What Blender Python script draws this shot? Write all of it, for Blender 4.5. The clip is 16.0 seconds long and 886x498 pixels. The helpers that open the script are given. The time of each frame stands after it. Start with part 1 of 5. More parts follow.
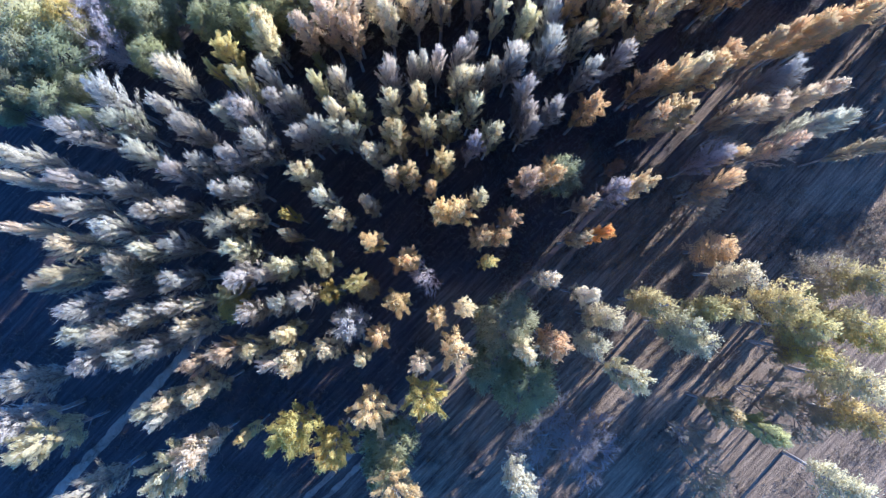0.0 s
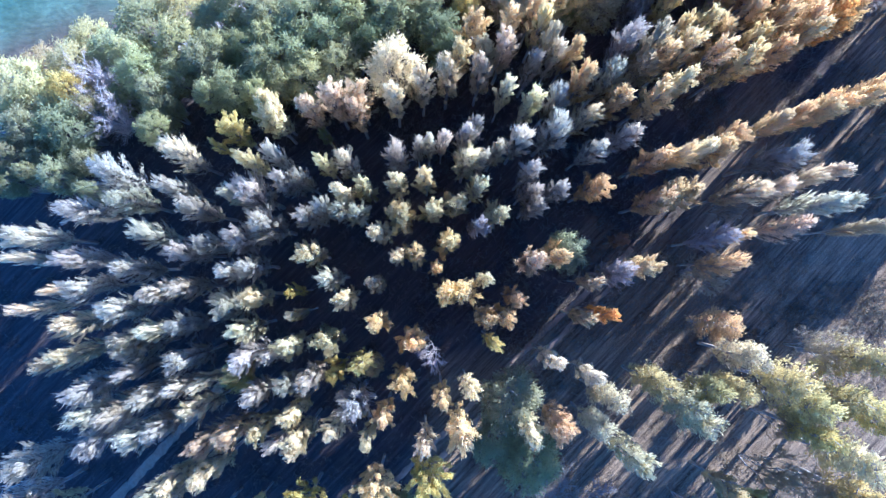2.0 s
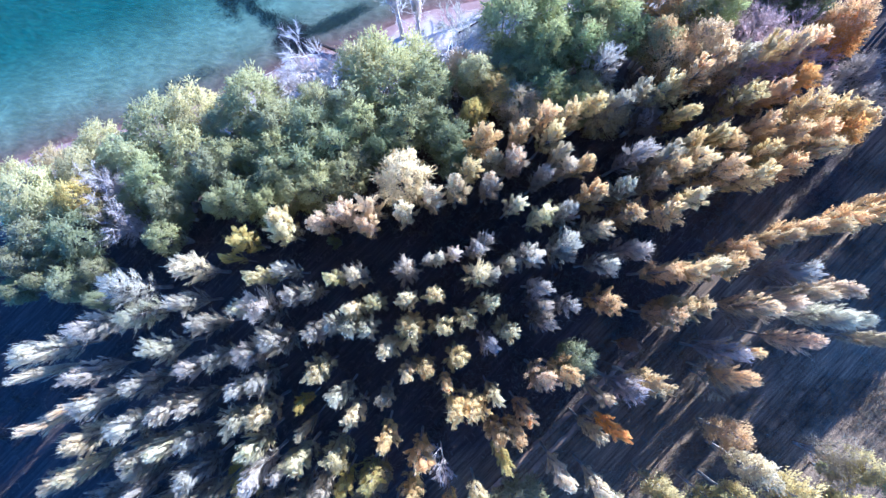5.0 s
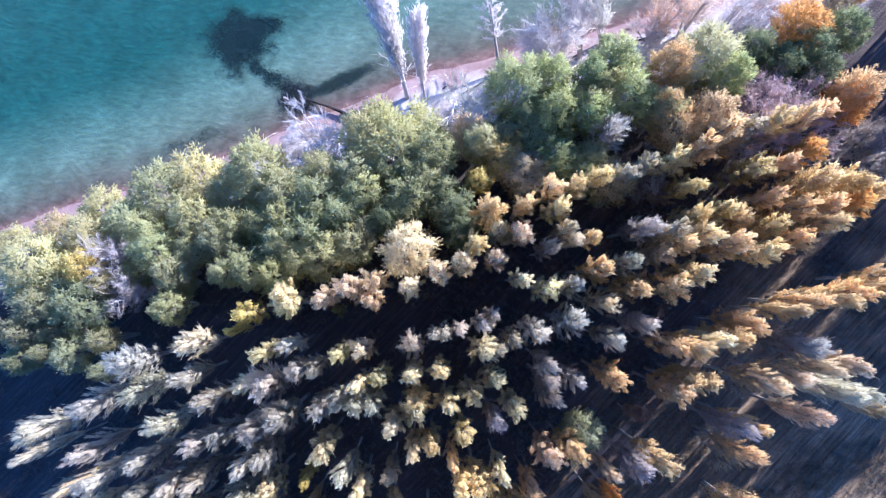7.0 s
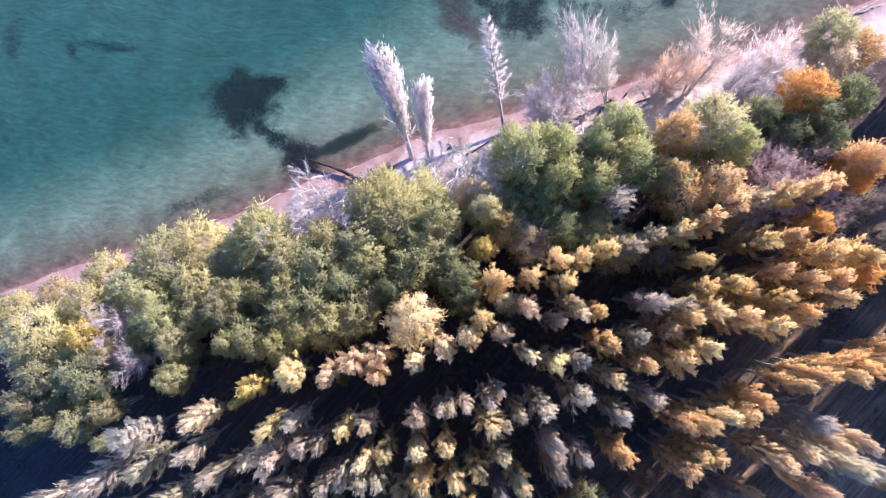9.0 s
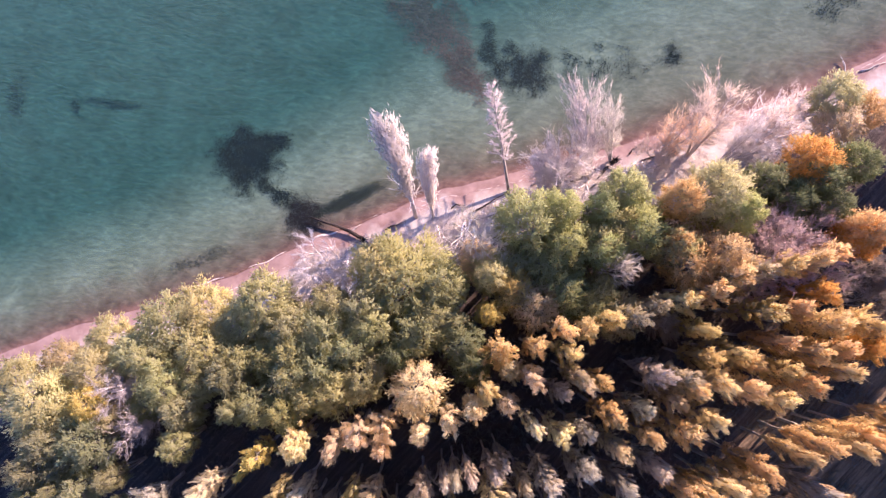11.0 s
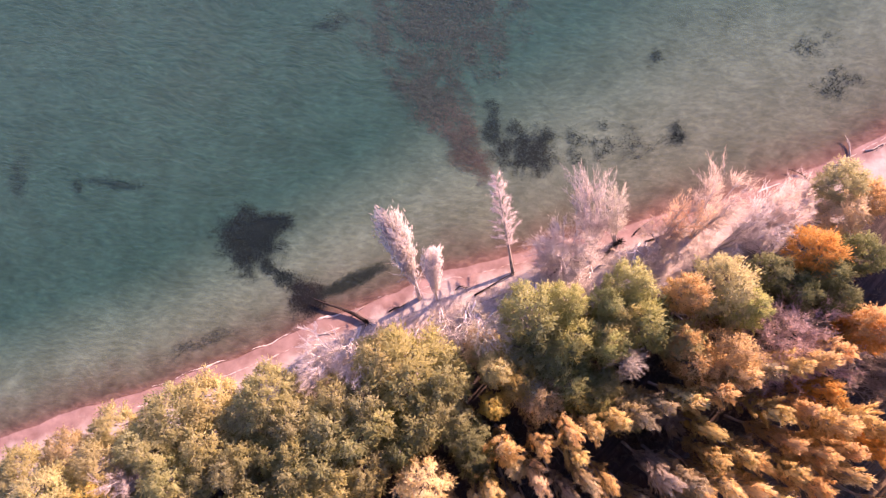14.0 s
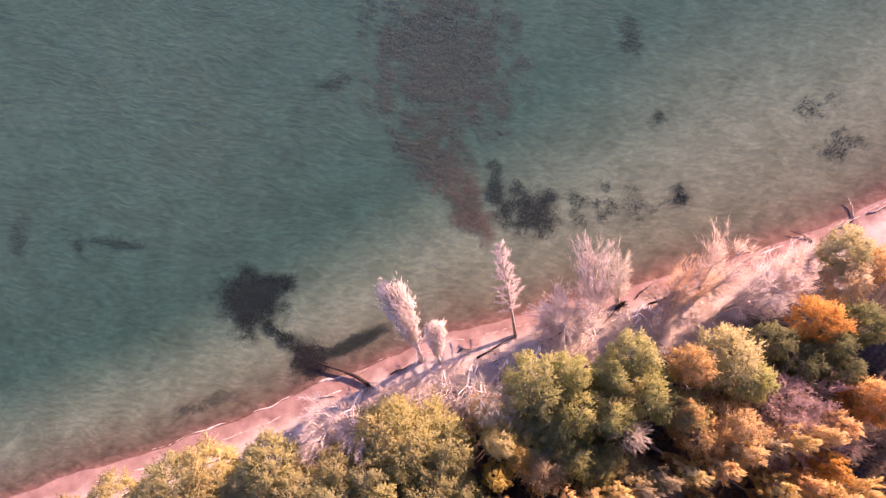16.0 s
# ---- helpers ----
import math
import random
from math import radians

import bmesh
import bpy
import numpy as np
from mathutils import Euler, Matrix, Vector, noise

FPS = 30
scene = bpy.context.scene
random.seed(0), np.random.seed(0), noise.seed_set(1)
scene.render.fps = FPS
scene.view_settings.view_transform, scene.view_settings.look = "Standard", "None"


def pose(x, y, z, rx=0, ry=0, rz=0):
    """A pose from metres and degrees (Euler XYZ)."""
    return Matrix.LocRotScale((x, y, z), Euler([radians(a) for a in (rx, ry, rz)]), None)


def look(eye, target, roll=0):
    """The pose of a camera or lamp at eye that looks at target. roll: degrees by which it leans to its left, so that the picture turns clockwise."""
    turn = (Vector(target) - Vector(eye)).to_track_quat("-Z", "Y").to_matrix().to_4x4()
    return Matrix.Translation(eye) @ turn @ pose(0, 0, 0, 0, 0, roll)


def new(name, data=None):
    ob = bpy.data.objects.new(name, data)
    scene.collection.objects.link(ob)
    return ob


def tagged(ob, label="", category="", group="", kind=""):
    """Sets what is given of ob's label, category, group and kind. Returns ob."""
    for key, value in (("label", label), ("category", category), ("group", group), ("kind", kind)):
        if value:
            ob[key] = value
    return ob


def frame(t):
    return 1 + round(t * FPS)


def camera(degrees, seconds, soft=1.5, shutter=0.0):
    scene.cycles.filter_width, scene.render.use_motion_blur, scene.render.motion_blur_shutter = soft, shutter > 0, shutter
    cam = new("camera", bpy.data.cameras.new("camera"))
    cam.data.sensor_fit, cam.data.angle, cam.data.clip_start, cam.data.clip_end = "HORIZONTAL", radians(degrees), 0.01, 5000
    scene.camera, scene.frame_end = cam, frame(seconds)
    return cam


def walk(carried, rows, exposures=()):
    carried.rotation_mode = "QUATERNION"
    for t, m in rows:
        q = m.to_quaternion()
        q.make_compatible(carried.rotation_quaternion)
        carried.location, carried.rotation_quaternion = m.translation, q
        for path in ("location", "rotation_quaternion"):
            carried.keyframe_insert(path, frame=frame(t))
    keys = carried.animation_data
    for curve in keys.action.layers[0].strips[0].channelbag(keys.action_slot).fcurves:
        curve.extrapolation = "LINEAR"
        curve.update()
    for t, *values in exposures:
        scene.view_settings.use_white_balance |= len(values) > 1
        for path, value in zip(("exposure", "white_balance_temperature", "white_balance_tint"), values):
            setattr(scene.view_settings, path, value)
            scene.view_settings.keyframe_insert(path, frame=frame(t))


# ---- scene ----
cam = camera(56.0, 16.0, soft=1.25)
METRES, EYE, TILT, LEAN, TURN = 55.4, 100.0, -88.6, -0.8, 0.0
ROWS = [
    (0.0, 0.0, 0.0, 0.0, 0.0, 0.0, 0.0),
    (0.5, -0.003, 0.0003, 0.0352, -0.03, 0.03, -0.07),
    (1.0, -0.0063, 0.0004, 0.0686, -0.07, 0.13, -0.1),
    (1.5, -0.0081, 0.0002, 0.1015, -0.04, 0.22, -0.16),
    (2.0, -0.0139, 0.0005, 0.1335, -0.16, 0.34, -0.19),
    (2.5, -0.0176, 0.0005, 0.1669, -0.2, 0.4, -0.25),
    (3.0, -0.0209, 0.0007, 0.1981, -0.22, 0.55, -0.27),
    (3.5, -0.0226, 0.0011, 0.2287, -0.18, 0.69, -0.29),
    (4.0, -0.0266, 0.0012, 0.2589, -0.22, 0.83, -0.31),
    (6.5, -0.0377, 0.0029, 0.4207, -0.07, 0.99, -0.25),
    (7.0, -0.0406, 0.0034, 0.4519, -0.08, 1.05, -0.25),
    (7.5, -0.0436, 0.0041, 0.4827, -0.09, 1.12, -0.26),
    (8.0, -0.046, 0.0047, 0.5134, -0.07, 1.2, -0.26),
    (8.5, -0.0483, 0.0054, 0.5443, -0.07, 1.28, -0.26),
    (9.0, -0.0513, 0.0058, 0.5759, -0.1, 1.33, -0.26),
    (11.5, -0.0619, 0.0063, 0.7237, -0.09, 1.64, -0.28),
    (12.0, -0.063, 0.0061, 0.7532, -0.06, 1.63, -0.27),
    (12.5, -0.0674, 0.0065, 0.7834, -0.15, 1.58, -0.29),
    (13.0, -0.0708, 0.0069, 0.8131, -0.22, 1.56, -0.28),
    (13.5, -0.0738, 0.0075, 0.8438, -0.26, 1.54, -0.29),
    (14.0, -0.0739, 0.008, 0.8744, -0.21, 1.55, -0.26),
    (14.5, -0.0777, 0.0084, 0.9033, -0.28, 1.66, -0.3),
    (15.0, -0.0801, 0.0094, 0.9348, -0.32, 1.72, -0.33),
    (15.5, -0.0839, 0.0104, 0.9664, -0.39, 1.82, -0.36),
    (16.0, -0.0875, 0.0105, 0.9953, -0.45, 1.99, -0.42),
]
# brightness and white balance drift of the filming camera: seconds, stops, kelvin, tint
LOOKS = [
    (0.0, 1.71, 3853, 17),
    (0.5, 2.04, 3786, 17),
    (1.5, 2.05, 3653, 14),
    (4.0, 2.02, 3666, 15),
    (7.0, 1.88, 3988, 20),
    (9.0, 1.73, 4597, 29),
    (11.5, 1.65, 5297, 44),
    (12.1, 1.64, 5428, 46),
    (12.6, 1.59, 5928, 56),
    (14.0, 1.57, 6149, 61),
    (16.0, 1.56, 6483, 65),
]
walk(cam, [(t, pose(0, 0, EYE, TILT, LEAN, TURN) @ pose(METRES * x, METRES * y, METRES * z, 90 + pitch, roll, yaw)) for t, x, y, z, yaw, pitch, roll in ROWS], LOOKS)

# ---- daylight: low autumn sun over the far right bank, clear sky ----
SUN_AZIMUTH, SUN_HEIGHT = 42.2, 25.0  # degrees clockwise from +y, degrees above the horizon
world = bpy.data.worlds.new("sky")
scene.world = world
world.use_nodes = True
sky = world.node_tree.nodes.new("ShaderNodeTexSky")
sky.sky_type, sky.sun_disc = "NISHITA", False
sky.ozone_density, sky.dust_density = 5.5, 0.3
sky.sun_elevation, sky.sun_rotation = radians(SUN_HEIGHT), radians(SUN_AZIMUTH)
world.node_tree.links.new(sky.outputs[0], world.node_tree.nodes["Background"].inputs[0])
world.node_tree.nodes["Background"].inputs[1].default_value = 0.086
sun = new("sun", bpy.data.lights.new("sun", "SUN"))
sun.data.energy, sun.data.angle, sun.data.color = 4.8, radians(0.6), (1.0, 0.71, 0.40)
sun_way = Vector((math.sin(radians(SUN_AZIMUTH)), math.cos(radians(SUN_AZIMUTH)), math.tan(radians(SUN_HEIGHT))))
sun.matrix_world = look(sun_way * 150, (0, 0, 0))


# ---- materials ----
def material(name, rough=0.85):
    m = bpy.data.materials.new(name)
    m.use_nodes = True
    tree = m.node_tree
    bsdf = tree.nodes["Principled BSDF"]
    bsdf.inputs["Roughness"].default_value = rough
    bsdf.inputs["Specular IOR Level"].default_value = 0.25
    return m, tree, bsdf


def node(tree, kind, inputs=(), operation="", attribute=""):
    n = tree.nodes.new(kind)
    if operation:
        n.operation = operation
    if attribute:
        n.attribute_name = attribute
    for key, value in dict(inputs).items():
        if hasattr(value, "is_output"):
            tree.links.new(value, n.inputs[key])
        else:
            n.inputs[key].default_value = value
    return n


def noise_of(tree, scale, detail=4.0, vector=None, rough=0.6):
    ins = {"Scale": scale, "Detail": detail, "Roughness": rough}
    if vector is not None:
        ins["Vector"] = vector
    return node(tree, "ShaderNodeTexNoise", ins).outputs["Fac"]


def ramp(tree, fac, stops):
    n = node(tree, "ShaderNodeValToRGB", {"Fac": fac})
    el = n.color_ramp.elements
    while len(el) < len(stops):
        el.new(0.5)
    for e, (p, c) in zip(el, stops):
        e.position, e.color = p, (*c, 1)
    return n.outputs["Color"]


def mixed(tree, fac, a, b, blend="MIX"):
    n = node(tree, "ShaderNodeMix")
    n.data_type, n.blend_type = "RGBA", blend
    for i, v in ((0, fac), (6, a), (7, b)):
        if hasattr(v, "is_output"):
            tree.links.new(v, n.inputs[i])
        else:
            n.inputs[i].default_value = (*v, 1) if isinstance(v, tuple) else v
    return n.outputs[2]


def span(tree, value, low, high, to_low=0.0, to_high=1.0):
    return node(tree, "ShaderNodeMapRange", {"Value": value, "From Min": low, "From Max": high, "To Min": to_low, "To Max": to_high}).outputs["Result"]


def bumped(tree, bsdf, height, strength, distance):
    b = node(tree, "ShaderNodeBump", {"Height": height, "Strength": strength, "Distance": distance})
    tree.links.new(b.outputs["Normal"], bsdf.inputs["Normal"])


def foliage_material():
    """Autumn leaves and fine twigs: each tree's own hue, each leaf its own tone, some light passing through."""
    m, tree, bsdf = material("autumn_foliage", 0.7)
    info = node(tree, "ShaderNodeObjectInfo")
    isle = node(tree, "ShaderNodeNewGeometry").outputs["Random Per Island"]
    tone = ramp(tree, isle, [(0.0, (0.84, 0.83, 0.82)), (0.5, (0.98, 0.98, 0.98)), (1.0, (1.1, 1.09, 1.05))])
    leaf = mixed(tree, 1.0, info.outputs["Color"], tone, "MULTIPLY")
    patch = span(tree, noise_of(tree, 0.55, 2.0, node(tree, "ShaderNodeTexCoord").outputs["Object"]), 0.35, 0.7)
    leaf = mixed(tree, span(tree, patch, 0, 1, 0.0, 0.14), leaf, (0.34, 0.29, 0.20))
    tree.links.new(leaf, bsdf.inputs["Base Color"])
    glow = node(tree, "ShaderNodeBsdfTranslucent", {"Color": leaf})
    both = node(tree, "ShaderNodeMixShader", {0: 0.54, 1: bsdf.outputs[0], 2: glow.outputs[0]})
    tree.links.new(both.outputs[0], tree.nodes["Material Output"].inputs["Surface"])
    return m


def bark_material(name, pale, dark):
    m, tree, bsdf = material(name, 0.9)
    where = node(tree, "ShaderNodeTexCoord").outputs["Object"]
    long = node(tree, "ShaderNodeMapping", {"Vector": where, "Scale": (6.0, 6.0, 0.8)}).outputs[0]
    n = noise_of(tree, 1.5, 6.0, long)
    tree.links.new(ramp(tree, n, [(0.3, dark), (0.65, pale)]), bsdf.inputs["Base Color"])
    bumped(tree, bsdf, n, 0.5, 0.03)
    return m


def ground_material():
    """Leaf litter and dry grass in ploughed lines, turning to pale and then wet sand by the lake and silt under water."""
    m, tree, bsdf = material("ground_soil", 0.95)
    where = node(tree, "ShaderNodeTexCoord").outputs["Object"]
    shore = node(tree, "ShaderNodeAttribute", attribute="shore").outputs["Fac"]
    turned = node(tree, "ShaderNodeMapping", {"Vector": where, "Rotation": (0, 0, radians(-46))}).outputs[0]
    turned = node(tree, "ShaderNodeMapping", {"Vector": turned, "Scale": (0.07, 1.0, 1.0)}).outputs[0]
    rows = noise_of(tree, 2.6, 6.0, turned, 0.65)
    fine = noise_of(tree, 5.0, 8.0, where, 0.7)
    broad = noise_of(tree, 0.06, 3.0, where)
    xyz = node(tree, "ShaderNodeSeparateXYZ", {"Vector": where})
    lie = node(tree, "ShaderNodeMath", {0: xyz.outputs["X"], 1: xyz.outputs["Y"]}, operation="SUBTRACT").outputs[0]
    wide = span(tree, broad, 0.3, 0.7, -12.0, 12.0)
    field = node(tree, "ShaderNodeMath", {0: node(tree, "ShaderNodeMath", {0: lie, 1: 10.0}, operation="SUBTRACT").outputs[0], 1: wide}, operation="ADD").outputs[0]
    litter = ramp(tree, rows, [(0.30, (0.043, 0.035, 0.031)), (0.5, (0.074, 0.061, 0.053)), (0.75, (0.145, 0.118, 0.098))])
    grass = ramp(tree, rows, [(0.32, (0.075, 0.056, 0.036)), (0.66, (0.35, 0.265, 0.155))])
    soil = mixed(tree, span(tree, field, -4.0, 8.0), litter, grass)
    soil = mixed(tree, 0.55, soil, ramp(tree, fine, [(0.3, (0.35, 0.33, 0.32)), (0.7, (1.3, 1.25, 1.2))]), "MULTIPLY")
    sand = ramp(tree, noise_of(tree, 0.9, 7.0, where), [(0.3, (0.37, 0.335, 0.30)), (0.7, (0.53, 0.49, 0.445))])
    wet = ramp(tree, noise_of(tree, 0.5, 6.0, where), [(0.3, (0.20, 0.13, 0.115)), (0.7, (0.36, 0.26, 0.232))])
    silt = ramp(tree, noise_of(tree, 0.25, 7.0, where, 0.65), [(0.3, (0.24, 0.235, 0.19)), (0.7, (0.40, 0.39, 0.33))])
    wander = node(tree, "ShaderNodeMath", {0: shore, 1: span(tree, noise_of(tree, 0.35, 5.0, where), 0.3, 0.7, -1.1, 1.1)}, operation="ADD").outputs[0]
    base = mixed(tree, span(tree, wander, -8.5, -5.5), soil, sand)
    base = mixed(tree, span(tree, wander, -2.9, -1.1), base, wet)
    base = mixed(tree, span(tree, wander, 0.5, 5.0), base, silt)
    tree.links.new(base, bsdf.inputs["Base Color"])
    h = node(tree, "ShaderNodeMath", {0: rows, 1: fine}, operation="ADD").outputs[0]
    h = node(tree, "ShaderNodeMath", {0: h, 1: span(tree, shore, -8.0, -4.0, 1.0, 0.15)}, operation="MULTIPLY").outputs[0]
    bumped(tree, bsdf, h, 0.8, 0.25)
    return m


def water_material():
    """Clear shallow lake: tinted light from the bed, greenish suspended silt towards the deep, wind ripples in the
    gloss, ripple light painted into the tint.
    """
    m, tree, bsdf = material("lake_water", 0.1)
    tree.nodes.remove(bsdf)
    where = node(tree, "ShaderNodeTexCoord").outputs["Object"]
    shore = node(tree, "ShaderNodeAttribute", attribute="shore").outputs["Fac"]
    warp = node(tree, "ShaderNodeTexNoise", {"Vector": where, "Scale": 0.22, "Detail": 2.0}).outputs["Color"]
    bent = node(tree, "ShaderNodeVectorMath", {0: warp, 1: (2.2, 2.2, 0.0)}, operation="MULTIPLY").outputs[0]
    bent = node(tree, "ShaderNodeVectorMath", {0: where, 1: bent}, operation="ADD").outputs[0]
    turned = node(tree, "ShaderNodeMapping", {"Vector": bent, "Rotation": (0, 0, radians(20)), "Scale": (0.42, 1.0, 1.0)}).outputs[0]
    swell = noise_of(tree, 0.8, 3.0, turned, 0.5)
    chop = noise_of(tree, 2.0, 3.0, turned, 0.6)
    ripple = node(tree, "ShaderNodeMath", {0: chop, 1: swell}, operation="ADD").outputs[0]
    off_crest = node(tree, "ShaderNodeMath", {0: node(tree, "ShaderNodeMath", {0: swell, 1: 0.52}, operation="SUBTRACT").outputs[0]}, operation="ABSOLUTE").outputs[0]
    bump = node(tree, "ShaderNodeBump", {"Height": ripple, "Strength": 0.8, "Distance": 0.3}).outputs["Normal"]
    shelf = span(tree, node(tree, "ShaderNodeSeparateXYZ", {"Vector": where}).outputs["X"], -48.0, 30.0, 2.1, 0.85)
    depth = span(tree, node(tree, "ShaderNodeMath", {0: shore, 1: shelf}, operation="MULTIPLY").outputs[0], 0.0, 28.0)
    through_water = ramp(tree, depth, [(0.0, (0.82, 0.76, 0.72)), (0.08, (0.60, 0.65, 0.59)), (0.45, (0.60, 0.745, 0.685)), (1.0, (0.25, 0.475, 0.45))])
    # painted caustics: chop lightens and darkens the tint, crests add bright lines
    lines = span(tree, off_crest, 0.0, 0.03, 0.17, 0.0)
    ripple_light = node(tree, "ShaderNodeMath", {0: span(tree, chop, 0.34, 0.66, 0.80, 1.09), 1: lines}, operation="ADD").outputs[0]
    clear = node(tree, "ShaderNodeBsdfTransparent", {"Color": mixed(tree, 1.0, through_water, ripple_light, "MULTIPLY")})
    tint = ramp(tree, noise_of(tree, 0.05, 4.0, where), [(0.3, (0.12, 0.27, 0.255)), (0.7, (0.21, 0.34, 0.29))])
    silt = node(tree, "ShaderNodeBsdfDiffuse", {"Color": tint, "Normal": bump})
    cloudy = span(tree, shore, 0.5, 40.0, 0.02, 0.13)
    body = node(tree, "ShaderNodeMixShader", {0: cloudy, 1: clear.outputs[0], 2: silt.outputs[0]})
    calm = node(tree, "ShaderNodeBump", {"Height": ripple, "Strength": 0.2, "Distance": 0.3}).outputs["Normal"]
    gloss = node(tree, "ShaderNodeBsdfGlossy", {"Roughness": 0.12, "Normal": calm})
    slant = node(tree, "ShaderNodeLayerWeight", {"Blend": 0.5, "Normal": calm}).outputs["Facing"]
    steep = node(tree, "ShaderNodeMath", {0: slant, 1: 5.0}, operation="POWER").outputs[0]
    edge = span(tree, steep, 0.0, 1.0, 0.02, 1.0)
    out = node(tree, "ShaderNodeMixShader", {0: edge, 1: body.outputs[0], 2: gloss.outputs[0]})
    tree.links.new(out.outputs[0], tree.nodes["Material Output"].inputs["Surface"])
    return m


def weed_material():
    m, tree, bsdf = material("water_weed", 0.9)
    info = node(tree, "ShaderNodeObjectInfo")
    isle = node(tree, "ShaderNodeNewGeometry").outputs["Random Per Island"]
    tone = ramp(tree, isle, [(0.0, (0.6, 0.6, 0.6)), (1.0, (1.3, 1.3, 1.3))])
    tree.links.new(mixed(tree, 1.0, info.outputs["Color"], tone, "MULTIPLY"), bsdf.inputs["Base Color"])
    return m


def path_material():
    m, tree, bsdf = material("dirt_path", 0.95)
    where = node(tree, "ShaderNodeTexCoord").outputs["Object"]
    n = noise_of(tree, 1.2, 7.0, where, 0.65)
    tree.links.new(ramp(tree, n, [(0.3, (0.22, 0.155, 0.095)), (0.7, (0.42, 0.31, 0.20))]), bsdf.inputs["Base Color"])
    bumped(tree, bsdf, noise_of(tree, 6.0, 6.0, where), 0.6, 0.06)
    return m


def foam_material():
    m, tree, bsdf = material("dry_foam", 0.9)
    where = node(tree, "ShaderNodeTexCoord").outputs["Object"]
    n = noise_of(tree, 3.0, 6.0, where, 0.7)
    tree.links.new(ramp(tree, n, [(0.3, (0.42, 0.33, 0.29)), (0.65, (0.80, 0.74, 0.68))]), bsdf.inputs["Base Color"])
    bumped(tree, bsdf, n, 0.6, 0.04)
    return m


FOAM = foam_material()
FOLIAGE = foliage_material()
BARK = bark_material("poplar_bark", (0.50, 0.47, 0.42), (0.20, 0.18, 0.16))
BLEACHED = bark_material("bleached_wood", (0.80, 0.75, 0.71), (0.42, 0.38, 0.36))
DARK_BARK = bark_material("old_bark", (0.045, 0.035, 0.03), (0.014, 0.011, 0.010))
SOIL, WATER, WEED, PATH = ground_material(), water_material(), weed_material(), path_material()


# ---- the large structure ----
SHORE_X = (-2600, -54.6, -35.0, -17.7, -12.3, -1.5, 9.4, 25.9, 39.9, 51.8, 2600)
SHORE_Y = (-700, 31.1, 37.4, 44.5, 46.5, 51.0, 54.1, 58.0, 62.6, 67.9, 900)


def off_shore(x, y):
    """Metres out from the water's edge; minus on land."""
    return (y - np.interp(x, SHORE_X, SHORE_Y)) * 0.92 + 0.3 * np.sin(x * 0.31) * np.cos(x * 0.13) + 0.12 * np.sin(x * 1.1 + 0.4 * y) * np.cos(x * 0.37)


def ground_height(x, y):
    d = off_shore(x, y)
    z = np.interp(d, (-60, -12, -6, -1.5, 0, 3, 12, 35, 80, 2000), (1.3, 1.2, 0.75, 0.2, 0.0, -0.3, -0.9, -1.9, -3.5, -8))
    return z + np.where(d < -4, 0.10 * np.sin(x * 0.23 + y * 0.11) * np.cos(y * 0.19), 0.0)


def steps(low, high, size, far):
    near = np.arange(low, high + size, size)
    out = np.array([20, 60, 150, 400, 1000, 2200])
    return np.concatenate((low - out[::-1], near, near[-1] + out)) if far == "both" else np.concatenate((near, near[-1] + out))


def sheet(name, xs, ys, height, mat):
    gx, gy = np.meshgrid(xs, ys)
    gz = height(gx, gy)
    n, k = len(xs), len(ys)
    verts = np.stack((gx, gy, gz), -1).reshape(-1, 3)
    i = (np.arange(k - 1)[:, None] * n + np.arange(n - 1)[None]).ravel()
    faces = np.stack((i, i + 1, i + n + 1, i + n), -1)
    me = bpy.data.meshes.new(name)
    me.from_pydata(verts.tolist(), [], faces.tolist())
    me.attributes.new("shore", "FLOAT", "POINT").data.foreach_set("value", off_shore(gx, gy).ravel().astype(np.float32))
    me.polygons.foreach_set("use_smooth", [True] * len(me.polygons))
    me.materials.append(mat)
    return new(name, me)


ground = tagged(sheet("ground", steps(-75, 85, 0.8, "both"), steps(-50, 115, 0.8, "both"), ground_height, SOIL),
                "brown leaf litter and dry grass sloping to a sandy shore", "ground", kind="structure")
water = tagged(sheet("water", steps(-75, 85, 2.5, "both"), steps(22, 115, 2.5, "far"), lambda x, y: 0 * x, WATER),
               "clear teal lake water with fine wind ripples", "lake", kind="structure")


